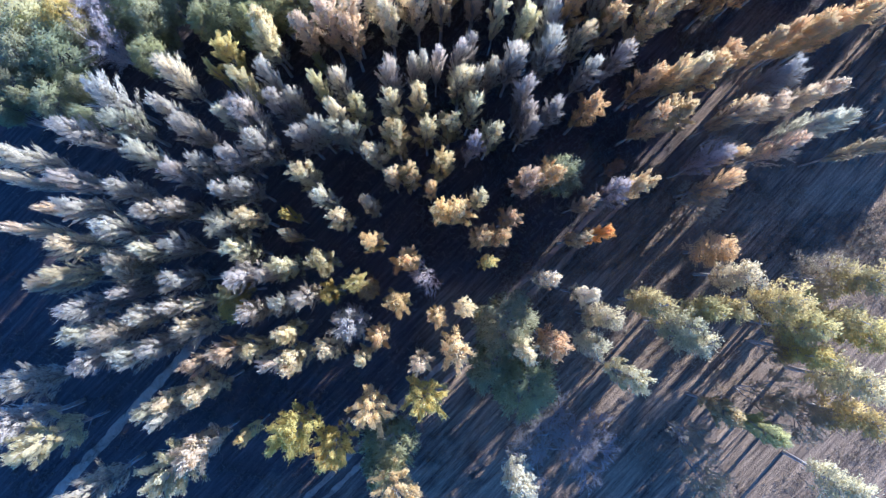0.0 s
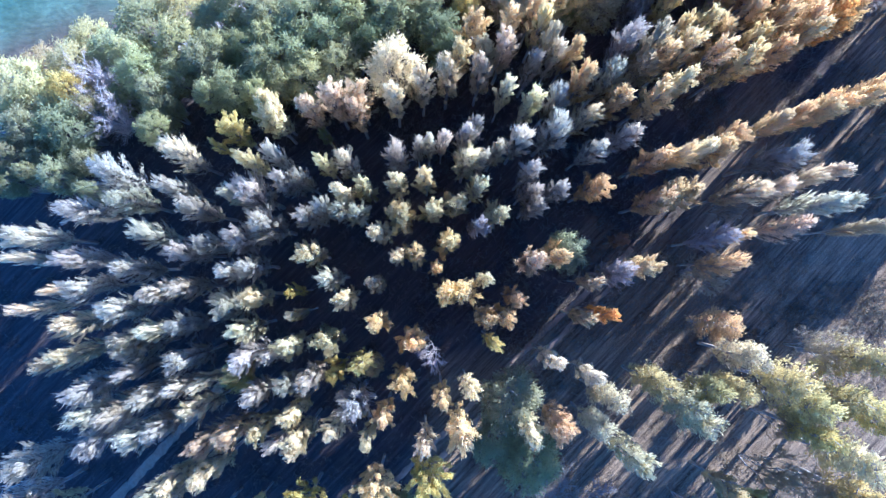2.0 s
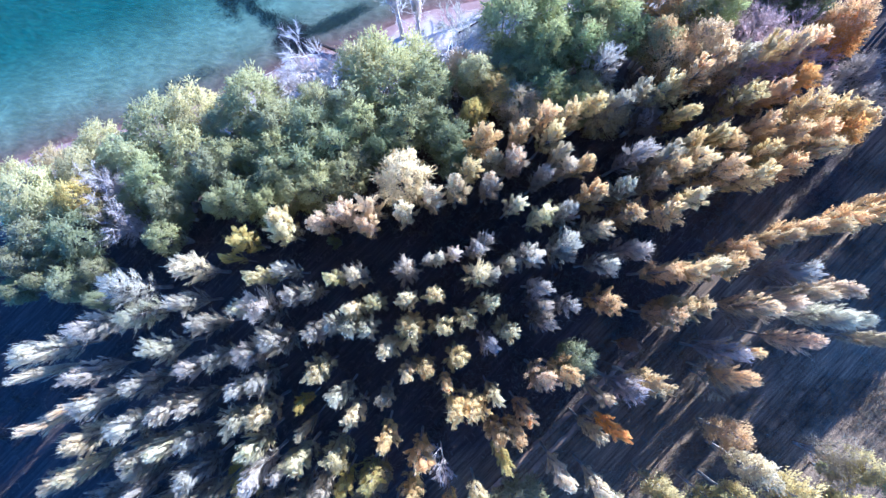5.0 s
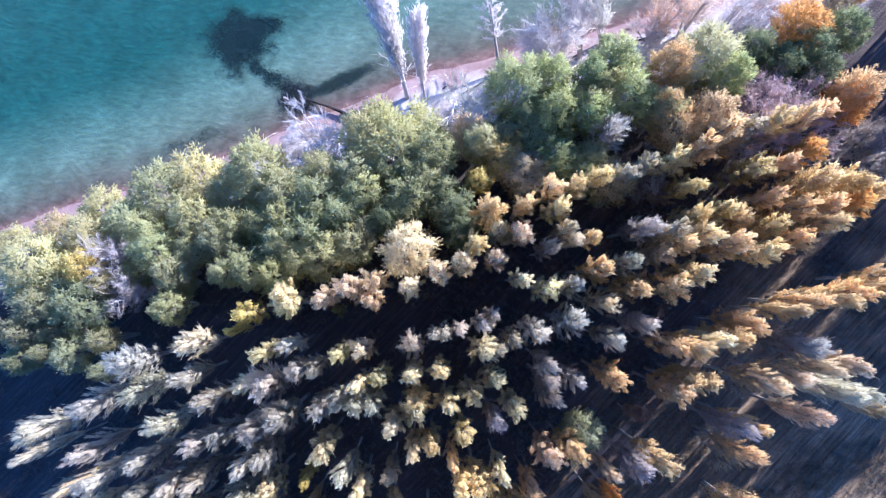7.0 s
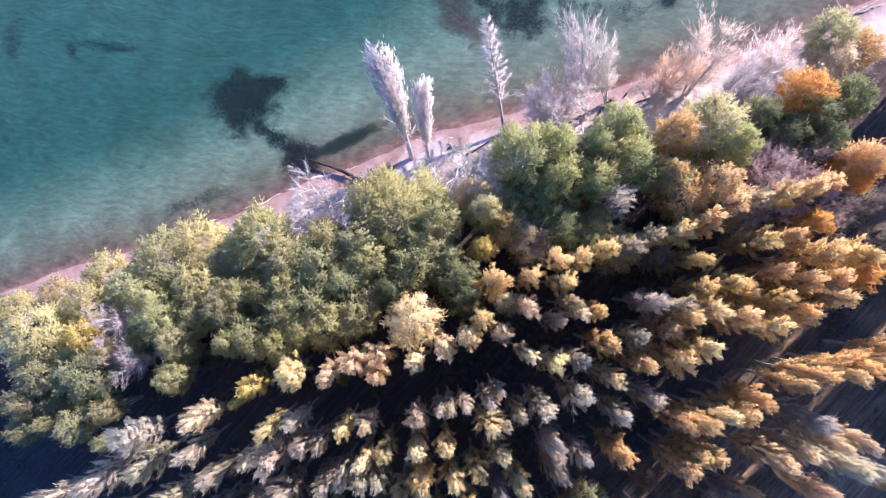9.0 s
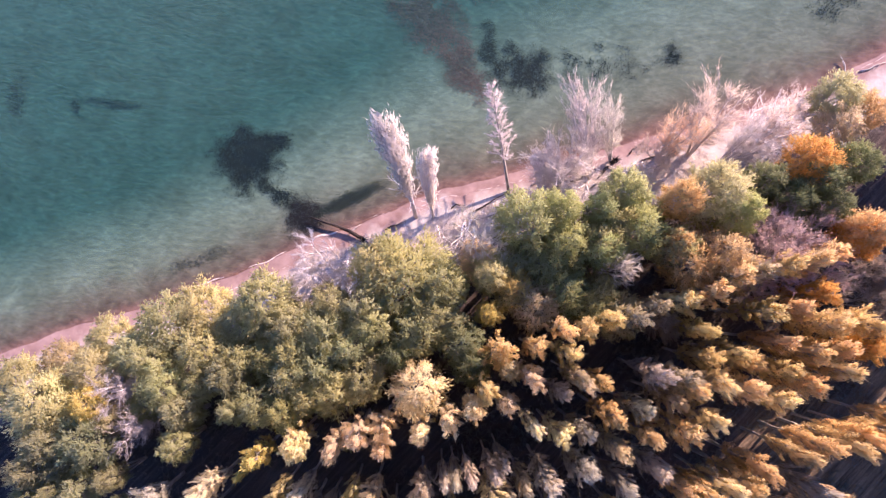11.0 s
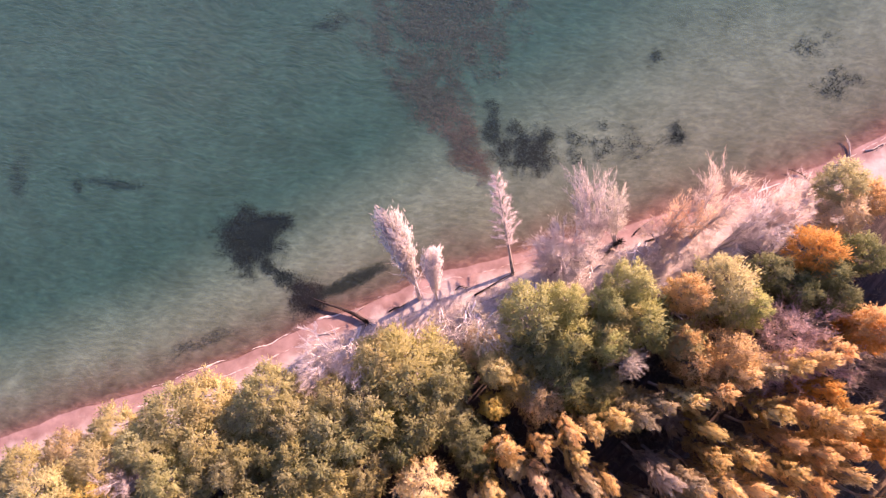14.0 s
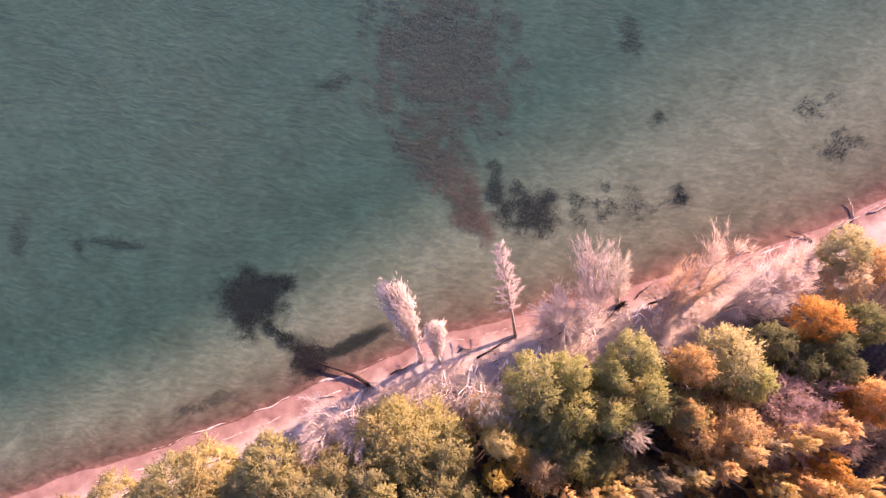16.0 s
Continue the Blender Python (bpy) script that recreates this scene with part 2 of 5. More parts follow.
# ---- shapes ----
class Shape:
    """Collects vertices and faces for one mesh."""

    def __init__(self):
        self.v, self.f, self.n = [], [], {}

    def tube(self, points, radii, sides=5):
        start = len(self.v)
        for i, (p, r) in enumerate(zip(points, radii)):
            way = (points[min(i + 1, len(points) - 1)] - points[max(i - 1, 0)]).normalized()
            a = way.orthogonal().normalized()
            b = way.cross(a)
            for k in range(sides):
                w = 2 * math.pi * k / sides
                self.v.append(p + (a * math.cos(w) + b * math.sin(w)) * r)
        for i in range(len(points) - 1):
            for k in range(sides):
                q, s = start + i * sides, (k + 1) % sides
                self.f.append((q + k, q + s, q + sides + s, q + sides + k))
        self.f.append(tuple(start + k for k in reversed(range(sides))))
        self.f.append(tuple(start + (len(points) - 1) * sides + k for k in range(sides)))

    def leaf(self, c, size, rng, face=Vector((0, 0, 0))):
        """A pointed leaf spray that turns its face roughly one way."""
        normal = (Vector((rng.gauss(0, 0.55), rng.gauss(0, 0.55), rng.gauss(0, 0.55))) + face).normalized()
        a = normal.cross(Vector((rng.gauss(0, 1), rng.gauss(0, 1), rng.gauss(0, 1)))).normalized() * size
        b = a.cross(normal) * rng.uniform(0.45, 0.75)
        n = len(self.v)
        self.v += [c - a * 0.5, c + b * 0.5, c + a * 0.6, c - b * 0.5]
        self.face((n, n + 1, n + 2, n + 3), face)

    def face(self, ids, toward):
        """Adds a leaf face turned outward, shaded as part of its rounded tuft."""
        p, q, r = (self.v[i] for i in ids[:3])
        flat = (q - p).cross(r - p).normalized()
        if flat.dot(toward) < 0:
            ids, flat = tuple(reversed(ids)), -flat
        self.f.append(ids)
        soft = (toward.normalized() * 0.82 + flat * 0.42).normalized() if toward.length > 0.01 else flat
        for i in ids:
            self.n[i] = soft

    def spray(self, c, way, length, width, rng, face):
        """A narrow leafy shoot that follows its branch."""
        a = (way + Vector((rng.gauss(0, 0.28), rng.gauss(0, 0.28), rng.gauss(0, 0.28)))).normalized()
        normal = Vector((rng.gauss(0, 0.3), rng.gauss(0, 0.3), rng.gauss(0, 0.3))) + face
        b = a.cross(normal).normalized() * width * 0.7
        n = len(self.v)
        self.v += [c - a * length * 0.4 + b, c - a * length * 0.4 - b, c + a * length * 0.6]
        self.face((n, n + 1, n + 2), face)

    def twig(self, p, q, width, rng, face=Vector((0, 0, 1))):
        side = (q - p).cross(Vector((rng.gauss(0, 1), rng.gauss(0, 1), rng.gauss(0, 1)))).normalized() * width / 2
        n = len(self.v)
        self.v += [p - side, p + side, q]
        self.face((n, n + 1, n + 2), face)

    def mesh(self, name, mat, smooth=False):
        me = bpy.data.meshes.new(name)
        me.from_pydata([tuple(p) for p in self.v], [], self.f)
        if smooth:
            me.polygons.foreach_set("use_smooth", [True] * len(me.polygons))
        elif self.n:
            me.normals_split_custom_set_from_vertices([tuple(self.n.get(i, (0, 0, 1))) for i in range(len(self.v))])
        me.materials.append(mat)
        return me


def scatter(rng, spread):
    return Vector((rng.gauss(0, spread), rng.gauss(0, spread), rng.gauss(0, spread)))


def poplar_meshes(seed, leafy, full=1.0, spread=1.0):
    """A narrow poplar 21 m high and 2.5 m wide: limbs sweep up close to the trunk and end in a brush of fine shoots."""
    rng = random.Random(seed)
    wood, crown = Shape(), Shape()
    bend = [Vector((rng.gauss(0, 0.10) * z / 8, rng.gauss(0, 0.10) * z / 8, z)) for z in (0, 4, 8, 12, 15, 18, 20.3)]
    wood.tube(bend, (0.19, 0.16, 0.14, 0.11, 0.085, 0.05, 0.015), 6)

    def on_trunk(z):
        for a, b in zip(bend, bend[1:]):
            if z <= b.z:
                return a.lerp(b, (z - a.z) / (b.z - a.z))
        return bend[-1]

    lobes = [rng.uniform(1.0, 1.28) if k % 2 else rng.uniform(0.6, 0.95) for k in range(14)]
    count = 46 if leafy else 84
    for i in range(count):
        u = (i + rng.random()) / count
        top = 8.2 + 12.7 * u ** 0.9
        low = max(4.5, top - rng.uniform(3.2, 5.4))
        turn = i * 2.4 + rng.uniform(-0.4, 0.4)
        girth = math.sin(math.pi * min(1.0, 0.16 + 0.80 * u)) ** 0.7
        reach = (0.20 + 1.02 * girth) * lobes[int(turn * 2.228) % 14] * rng.uniform(0.62, 1.12) * spread
        a, core = on_trunk(low), on_trunk(top)
        out = Vector((math.cos(turn), math.sin(turn), 0))
        b = core + out * reach
        mid = a.lerp(b, 0.5) + out * reach * 0.12
        wood.tube([a, mid, b], (0.045, 0.028, 0.008), 3)
        way = (b - mid).normalized()
        lean = out * 0.75 + Vector((0, 0, 0.65))
        thick = 0.55 + 0.45 * min(1.0, u * 2.2)
        for k in range(int((98 if leafy else 34) * full * thick * spread ** 1.3)):
            s = 1.06 - 0.62 * rng.random() ** 1.25
            c = (a.lerp(mid, s * 2) if s < 0.5 else mid.lerp(b, s * 2 - 1)) + scatter(rng, (0.095 if leafy else 0.07) * (0.7 + 0.5 * spread))
            if leafy:
                crown.spray(c, way * 1.5, rng.uniform(0.25, 0.6), rng.uniform(0.055, 0.11) / full ** 0.8, rng, lean)
            else:
                crown.spray(c, way * 2.6, rng.uniform(0.45, 1.0), rng.uniform(0.035, 0.065), rng, lean)
        for k in range(int((18 if leafy else 15) * (0.5 + 0.5 * thick))):
            s = rng.uniform(0.35, 0.98)
            p = (a.lerp(mid, s * 2) if s < 0.5 else mid.lerp(b, s * 2 - 1)) + scatter(rng, 0.06)
            q = p + (way + scatter(rng, 0.22 if leafy else 0.15)) * rng.uniform(0.5, 1.3 if leafy else 1.6)
            crown.twig(p, q, rng.uniform(0.03, 0.055), rng, lean)
    for k in range(110 if leafy else 70):
        crown.spray(bend[-1] + Vector((rng.gauss(0, 0.22), rng.gauss(0, 0.22), rng.uniform(-2.2, 0.5))), Vector((0, 0, 1.4)), rng.uniform(0.3, 0.7), rng.uniform(0.06, 0.11), rng, Vector((0.5, 0.5, 0.6)))
    return wood.mesh("trunk", BARK, True), crown.mesh("crown", FOLIAGE)


def bush_meshes(seed):
    """A many-stemmed willow 16 m high and 6 m wide with soft leafy clumps."""
    rng = random.Random(seed)
    wood, crown = Shape(), Shape()
    stems = []
    for i in range(6):
        turn = i * 1.05 + rng.uniform(-0.3, 0.3)
        out = Vector((math.cos(turn), math.sin(turn), 0))
        a, b, c = out * 0.25, out * rng.uniform(0.5, 1.0) + Vector((0, 0, 5.0)), out * rng.uniform(1.1, 1.8) + Vector((0, 0, rng.uniform(9.0, 11.0)))
        wood.tube([a, b, c], (0.17, 0.12, 0.05), 5)
        stems.append((b, c))
    heart = Vector((0, 0, 9.5))
    for i in range(94):
        turn, u = i * 2.4 + rng.uniform(-0.3, 0.3), (i + 0.5) / 94
        low = math.cos(math.pi / 2 * (u ** 0.55) * 1.42)
        r = 2.5 * math.sqrt(max(0.0, 1 - low * low)) * rng.uniform(0.66, 1.24)
        c = Vector((math.cos(turn) * r, math.sin(turn) * r, 10.3 + 4.5 * low * rng.uniform(0.7, 1.15)))
        b = min(stems, key=lambda q: (q[1] - c).length)
        wood.tube([b[0].lerp(b[1], 0.7), b[1].lerp(c, 0.5) + scatter(rng, 0.15), c], (0.05, 0.035, 0.012), 3)
        size = rng.uniform(0.34, 0.80)
        outward = (c - heart).normalized()
        rise = Vector((c.x * 0.15, c.y * 0.15, 0.6))
        for k in range(int(150 * size)):
            way = Vector((rng.gauss(0, 1), rng.gauss(0, 1), rng.gauss(0.25, 0.9))).normalized()
            at = c + Vector((way.x, way.y, way.z * 1.3)) * size * abs(rng.gauss(0.72, 0.46))
            crown.spray(at, way * 0.5 + rise, rng.uniform(0.20, 0.46), rng.uniform(0.065, 0.125), rng, way * 0.65 + outward * 0.7 + Vector((0, 0, 0.3)))
        for k in range(9):
            way = (Vector((rng.gauss(0, 1), rng.gauss(0, 1), rng.gauss(0.4, 0.8))).normalized() + rise).normalized()
            tip = c + way * size * rng.uniform(1.1, 1.9)
            crown.twig(c.lerp(tip, 0.2), tip, 0.045, rng, way + Vector((0, 0, 0.5)))
            for n in range(5):
                crown.spray(c.lerp(tip, rng.uniform(0.6, 1.0)) + scatter(rng, 0.06), way, rng.uniform(0.16, 0.32), 0.08, rng, way * 0.5 + outward * 0.6)
    return wood.mesh("trunk", BARK, True), crown.mesh("crown", FOLIAGE)


def plume_meshes(seed):
    """A closely upright poplar 18 m high and 2.6 m wide, almost bare: a pale brush, broad and round at the top, on a short clean stem."""
    rng = random.Random(seed)
    wood, crown = Shape(), Shape()
    bend = [Vector((0.25 * math.sin(z * 0.2), 0.1 * math.sin(z * 0.4), z)) for z in (0, 3, 6, 9, 12, 15, 17.5)]
    wood.tube(bend, (0.2, 0.17, 0.14, 0.1, 0.07, 0.04, 0.01), 6)
    for i in range(70):
        u = (i + rng.random()) / 70
        top = 6.5 + 11.4 * u
        low = max(2.6, top - rng.uniform(3.0, 5.0))
        k = min(5, int(low / 3))
        a = bend[k].lerp(bend[k + 1], low / 3 - k)
        k = min(5, int(top / 3))
        core = bend[k].lerp(bend[k + 1], min(1.0, top / 3 - k))
        turn = i * 2.4 + rng.uniform(-0.4, 0.4)
        out = Vector((math.cos(turn), math.sin(turn), 0))
        reach = (0.45 + 0.85 * min(1.0, u * 1.5)) * (1.0 if u < 0.8 else math.sqrt(max(0.05, 1 - ((u - 0.8) / 0.22) ** 2))) * rng.uniform(0.35, 1.08)
        b = core + out * reach
        mid = a.lerp(b, 0.5) + out * reach * 0.15
        wood.tube([a, mid, b], (0.04, 0.025, 0.008), 3)
        way = (b - mid).normalized()
        for n in range(60):
            q = 1.05 - 0.75 * rng.random() ** 1.2
            c = (a.lerp(mid, q * 2) if q < 0.5 else mid.lerp(b, q * 2 - 1)) + Vector((rng.gauss(0, 0.17), rng.gauss(0, 0.17), rng.gauss(0, 0.4)))
            crown.spray(c, way * 2.2, rng.uniform(0.4, 1.0), rng.uniform(0.05, 0.09), rng, out * 0.55 + Vector((0, 0, 0.8)))
    for i in range(9):
        turn = i * 2.4
        out = Vector((math.cos(turn), math.sin(turn), rng.uniform(0.1, 0.7)))
        p = Vector((0, 0, rng.uniform(3.0, 6.5)))
        q = p + out * rng.uniform(1.0, 2.0)
        wood.tube([p, q], (0.03, 0.008), 3)
        for n in range(12):
            c = p.lerp(q, rng.uniform(0.4, 1))
            crown.twig(c, c + (out + scatter(rng, 0.5)) * rng.uniform(0.2, 0.6), 0.035, rng)
    return wood.mesh("trunk", BLEACHED, True), crown.mesh("crown", FOLIAGE)


def feather_meshes(seed):
    """A leafless shore willow 14 m high and 6 m wide: several stems fan out from one foot into a vase of fine upright twigs."""
    rng = random.Random(seed)
    wood, crown = Shape(), Shape()
    for i in range(7):
        turn = i * 2.4 + rng.uniform(-0.4, 0.4)
        out = Vector((math.cos(turn), math.sin(turn), 0))
        reach = rng.uniform(0.5, 2.1)
        pts = [out * 0.15, out * reach * 0.35 + Vector((0, 0, 3.2)), out * reach * 0.75 + Vector((0, 0, 7.0)), out * reach + Vector((0, 0, rng.uniform(10.0, 12.6)))]
        wood.tube(pts, (0.13, 0.10, 0.06, 0.015), 5)
        for k in range(24):
            s = rng.uniform(0.8, 3.0)
            n = min(2, int(s))
            a = pts[n].lerp(pts[n + 1], s - n)
            side = Vector((rng.gauss(0, 1), rng.gauss(0, 1), 0)).normalized() * 0.8 + out * 0.5
            b = a + side * rng.uniform(0.5, 1.7) + Vector((0, 0, rng.uniform(0.6, 1.9)))
            mid = a.lerp(b, 0.5) + side * 0.15
            wood.tube([a, mid, b], (0.035, 0.022, 0.008), 3)
            way = (b - mid).normalized()
            for q in range(24):
                s2 = rng.uniform(0.2, 1.05)
                c = (a.lerp(mid, s2 * 2) if s2 < 0.5 else mid.lerp(b, s2 * 2 - 1)) + scatter(rng, 0.16)
                crown.twig(c, c + (way * 0.7 + Vector((0, 0, 0.35)) + scatter(rng, 0.38)) * rng.uniform(0.35, 0.9), rng.uniform(0.035, 0.06), rng, side * 0.4 + Vector((0, 0, 0.9)))
    return wood.mesh("trunk", BLEACHED, True), crown.mesh("crown", FOLIAGE)


def snag_meshes(seed, twigs=7):
    """A dead, bleached tree 12 m long and 7 m wide with few twigs: trunk and forked limbs stripped bare."""
    rng = random.Random(seed)
    wood, crown = Shape(), Shape()

    def grow(p, way, length, radius, depth):
        q = p + way * length * 0.5 + scatter(rng, length * 0.06)
        r = q + (way + scatter(rng, 0.18)).normalized() * length * 0.5
        wood.tube([p, q, r], (radius, radius * 0.8, radius * 0.5), 5 if depth < 2 else 3)
        if depth == 3:
            for k in range(twigs):
                at = p.lerp(r, rng.uniform(0.2, 1))
                crown.twig(at, at + (way + scatter(rng, 0.4)).normalized() * rng.uniform(0.4, 1.1), rng.uniform(0.035, 0.055), rng)
            return
        for k in range((4, 4, 4)[depth]):
            side = Matrix.Rotation(k * 2.4 + rng.uniform(-0.6, 0.6), 3, way) @ way.orthogonal().normalized()
            grow(p.lerp(r, rng.uniform(0.45, 1.0)), (way + side * rng.uniform(0.3, 0.7)).normalized(), length * rng.uniform(0.5, 0.75), radius * 0.5, depth + 1)

    for i in range(2):
        turn = i * 3.0 + rng.uniform(-0.4, 0.4)
        grow(Vector((0, 0, 0)), Vector((math.cos(turn) * 0.2, math.sin(turn) * 0.2, 1)).normalized(), 5.2, 0.15, 0)
    return wood.mesh("trunk", BLEACHED, True), crown.mesh("crown", FOLIAGE)


def skeleton_meshes(seed):
    """A bare pale tree 17 m high and 4 m wide: a straight trunk with short rising side branches."""
    rng = random.Random(seed)
    wood, crown = Shape(), Shape()
    bend = [Vector((0.2 * math.sin(z * 0.3), 0, z)) for z in (0, 4, 8, 12, 15, 17)]
    wood.tube(bend, (0.2, 0.16, 0.12, 0.08, 0.045, 0.012), 6)
    for i in range(54):
        u = (i + rng.random()) / 54
        z = 4.8 + 11.6 * u
        k = max(n for n in range(5) if bend[n].z <= z)
        a = bend[k].lerp(bend[k + 1], (z - bend[k].z) / (bend[k + 1].z - bend[k].z))
        turn = i * 2.4 + rng.uniform(-0.5, 0.5)
        out = Vector((math.cos(turn), math.sin(turn), 0))
        reach = (2.1 * (1 - u) ** 0.7 + 0.35) * rng.uniform(0.5, 1.05) * (0.6 if u < 0.12 else 1.0)
        b = a + out * reach + Vector((0, 0, reach * rng.uniform(0.4, 0.9) + 0.2))
        mid = a.lerp(b, 0.5) - Vector((0, 0, 0.1))
        wood.tube([a, mid, b], (0.04, 0.026, 0.008), 3)
        for n in range(70):
            q = rng.uniform(0.2, 1.0)
            p = a.lerp(mid, q * 2) if q < 0.5 else mid.lerp(b, q * 2 - 1)
            crown.twig(p, p + (out * 0.7 + scatter(rng, 0.5) + Vector((0, 0, 0.45))) * rng.uniform(0.2, 0.55), rng.uniform(0.035, 0.065), rng, out * 0.5 + Vector((0, 0, 0.8)))
    return wood.mesh("trunk", BARK, True), crown.mesh("crown", FOLIAGE)


def bare_meshes(seed):
    """A leafless spreading tree 13 m high and 7 m wide: forked limbs and a haze of pale twigs."""
    rng = random.Random(seed)
    wood, crown = Shape(), Shape()

    def grow(p, way, length, radius, depth):
        q = p + way * length * 0.55 + scatter(rng, length * 0.05)
        r = q + (way + scatter(rng, 0.14)).normalized() * length * 0.45
        wood.tube([p, q, r], (radius, radius * 0.8, radius * 0.55), 4 if depth < 2 else 3)
        if depth == 3:
            for k in range(36):
                s = rng.random() ** 0.8
                at = p.lerp(q, s) if rng.random() < 0.4 else q.lerp(r, s)
                crown.twig(at, at + (way * 0.7 + scatter(rng, 0.5)).normalized() * rng.uniform(0.3, 0.95), rng.uniform(0.03, 0.06), rng)
            for k in range(2):
                crown.leaf(r + scatter(rng, 0.3), rng.uniform(0.12, 0.25), rng)
            return
        for k in range((4, 4, 5, 0)[depth]):
            turn = k * 2.4 + rng.uniform(-0.6, 0.6)
            side = way.orthogonal().normalized()
            side = Matrix.Rotation(turn, 3, way) @ side
            nxt = (way + side * rng.uniform(0.45, 0.85) + Vector((0, 0, 0.12))).normalized()
            grow(q.lerp(r, rng.uniform(0.2, 1.0)), nxt, length * rng.uniform(0.58, 0.78), radius * 0.55, depth + 1)

    for i in range(3):
        turn = i * 2.1 + rng.uniform(-0.4, 0.4)
        grow(Vector((math.cos(turn) * 0.15, math.sin(turn) * 0.15, 0)), Vector((math.cos(turn) * 0.28, math.sin(turn) * 0.28, 1)).normalized(), 4.8, 0.16, 0)
    return wood.mesh("trunk", BARK, True), crown.mesh("crown", FOLIAGE)


def broad_meshes(seed):
    """An open tree 20 m high and 4.5 m wide: one trunk, long rising limbs, thin leaf tufts at their ends."""
    rng = random.Random(seed)
    wood, crown = Shape(), Shape()
    bend = [Vector((rng.gauss(0, 0.12) * z / 6, rng.gauss(0, 0.12) * z / 6, z)) for z in (0, 5, 9, 13, 17, 19)]
    wood.tube(bend, (0.26, 0.21, 0.17, 0.12, 0.06, 0.02), 6)
    for i in range(26):
        u = (i + rng.random()) / 26
        z = 6.0 + 11.5 * u
        k = min(3, int((z - 5) / 4) + 1)
        a = bend[k].lerp(bend[k + 1], max(0, min(1, (z - bend[k].z) / (bend[k + 1].z - bend[k].z))))
        turn = i * 2.4 + rng.uniform(-0.5, 0.5)
        out = Vector((math.cos(turn), math.sin(turn), 0))
        reach = rng.uniform(1.3, 2.3) * (1 - 0.55 * u)
        b = a + out * reach * 0.6 + Vector((0, 0, reach * 0.7))
        c = a + out * reach + Vector((0, 0, reach * rng.uniform(1.2, 1.9)))
        wood.tube([a, b, c], (0.075, 0.05, 0.012), 4)
        for s in range(5):
            at = b.lerp(c, rng.uniform(-0.2, 1)) + scatter(rng, 0.35)
            wood.tube([b.lerp(c, 0.3), at], (0.03, 0.01), 3)
            for n in range(rng.randint(20, 38)):
                crown.spray(at + scatter(rng, 0.28), out * 0.6 + Vector((0, 0, 0.8)), rng.uniform(0.25, 0.5), rng.uniform(0.09, 0.18), rng, out * 0.5 + Vector((0, 0, 0.8)))
            for n in range(6):
                crown.twig(at, at + scatter(rng, 0.3) + out * 0.35 + Vector((0, 0, rng.uniform(0.1, 0.7))), rng.uniform(0.03, 0.06), rng)
    return wood.mesh("trunk", BARK, True), crown.mesh("crown", FOLIAGE)


LEAFY = [poplar_meshes(10 + i, True) for i in range(6)]
THIN = [poplar_meshes(30 + i, False) for i in range(6)]
STOUT = [poplar_meshes(140 + i, True, 1.0, 1.75) for i in range(4)]
FAR_OFF = [poplar_meshes(20 + i, True, 0.3) for i in range(3)]
PLUMES = [plume_meshes(110 + i) for i in range(2)]
SKELETONS = [skeleton_meshes(120 + i) for i in range(3)]
BUSHES = [bush_meshes(50 + i) for i in range(6)]
FEATHERS = [feather_meshes(160 + i) for i in range(4)]
SNAGS = [snag_meshes(180 + i) for i in range(3)]
PALE = [snag_meshes(190 + i, 24) for i in range(3)]
BARE = [bare_meshes(70 + i) for i in range(5)]
BROAD = [broad_meshes(90 + i) for i in range(5)]

HUES = {  # foliage colour and how it reads
    "s": ((0.66, 0.61, 0.46), "silvery grey"),
    "c": ((0.82, 0.74, 0.46), "pale cream"),
    "y": ((0.84, 0.69, 0.32), "warm yellow"),
    "Y": ((0.80, 0.67, 0.20), "bright yellow"),
    "o": ((0.79, 0.595, 0.27), "golden orange"),
    "O": ((0.78, 0.45, 0.10), "strong orange"),
    "p": ((0.79, 0.64, 0.38), "pinkish buff"),
    "b": ((0.52, 0.46, 0.28), "dull brown"),
    "r": ((0.54, 0.37, 0.24), "rusty brown"),
    "d": ((0.50, 0.46, 0.39), "dull grey"),
    "g": ((0.49, 0.50, 0.24), "greyish green"),
    "G": ((0.25, 0.29, 0.13), "dark green"),
    "L": ((0.54, 0.54, 0.235), "yellowish green"),
    "l": ((0.60, 0.52, 0.28), "olive yellow"),
    "C": ((0.60, 0.575, 0.28), "pale straw green"),
    "w": ((0.79, 0.73, 0.66), "whitish"),
    "k": ((0.80, 0.69, 0.63), "pale pinkish"),
    "u": ((0.80, 0.71, 0.39), "creamy yellow"),
    "q": ((0.88, 0.66, 0.42), "peach coloured"),
    "e": ((0.66, 0.56, 0.21), "olive gold"),
    "m": ((0.42, 0.43, 0.22), "soft green"),
    "x": ((0.82, 0.755, 0.69), "bleached white"),
    "j": ((0.46, 0.50, 0.20), "fresh green"),
    "v": ((0.66, 0.53, 0.47), "purplish grey"),
    "Z": ((0.88, 0.80, 0.50), "cream and yellow"),
}
luck = random.Random(5)


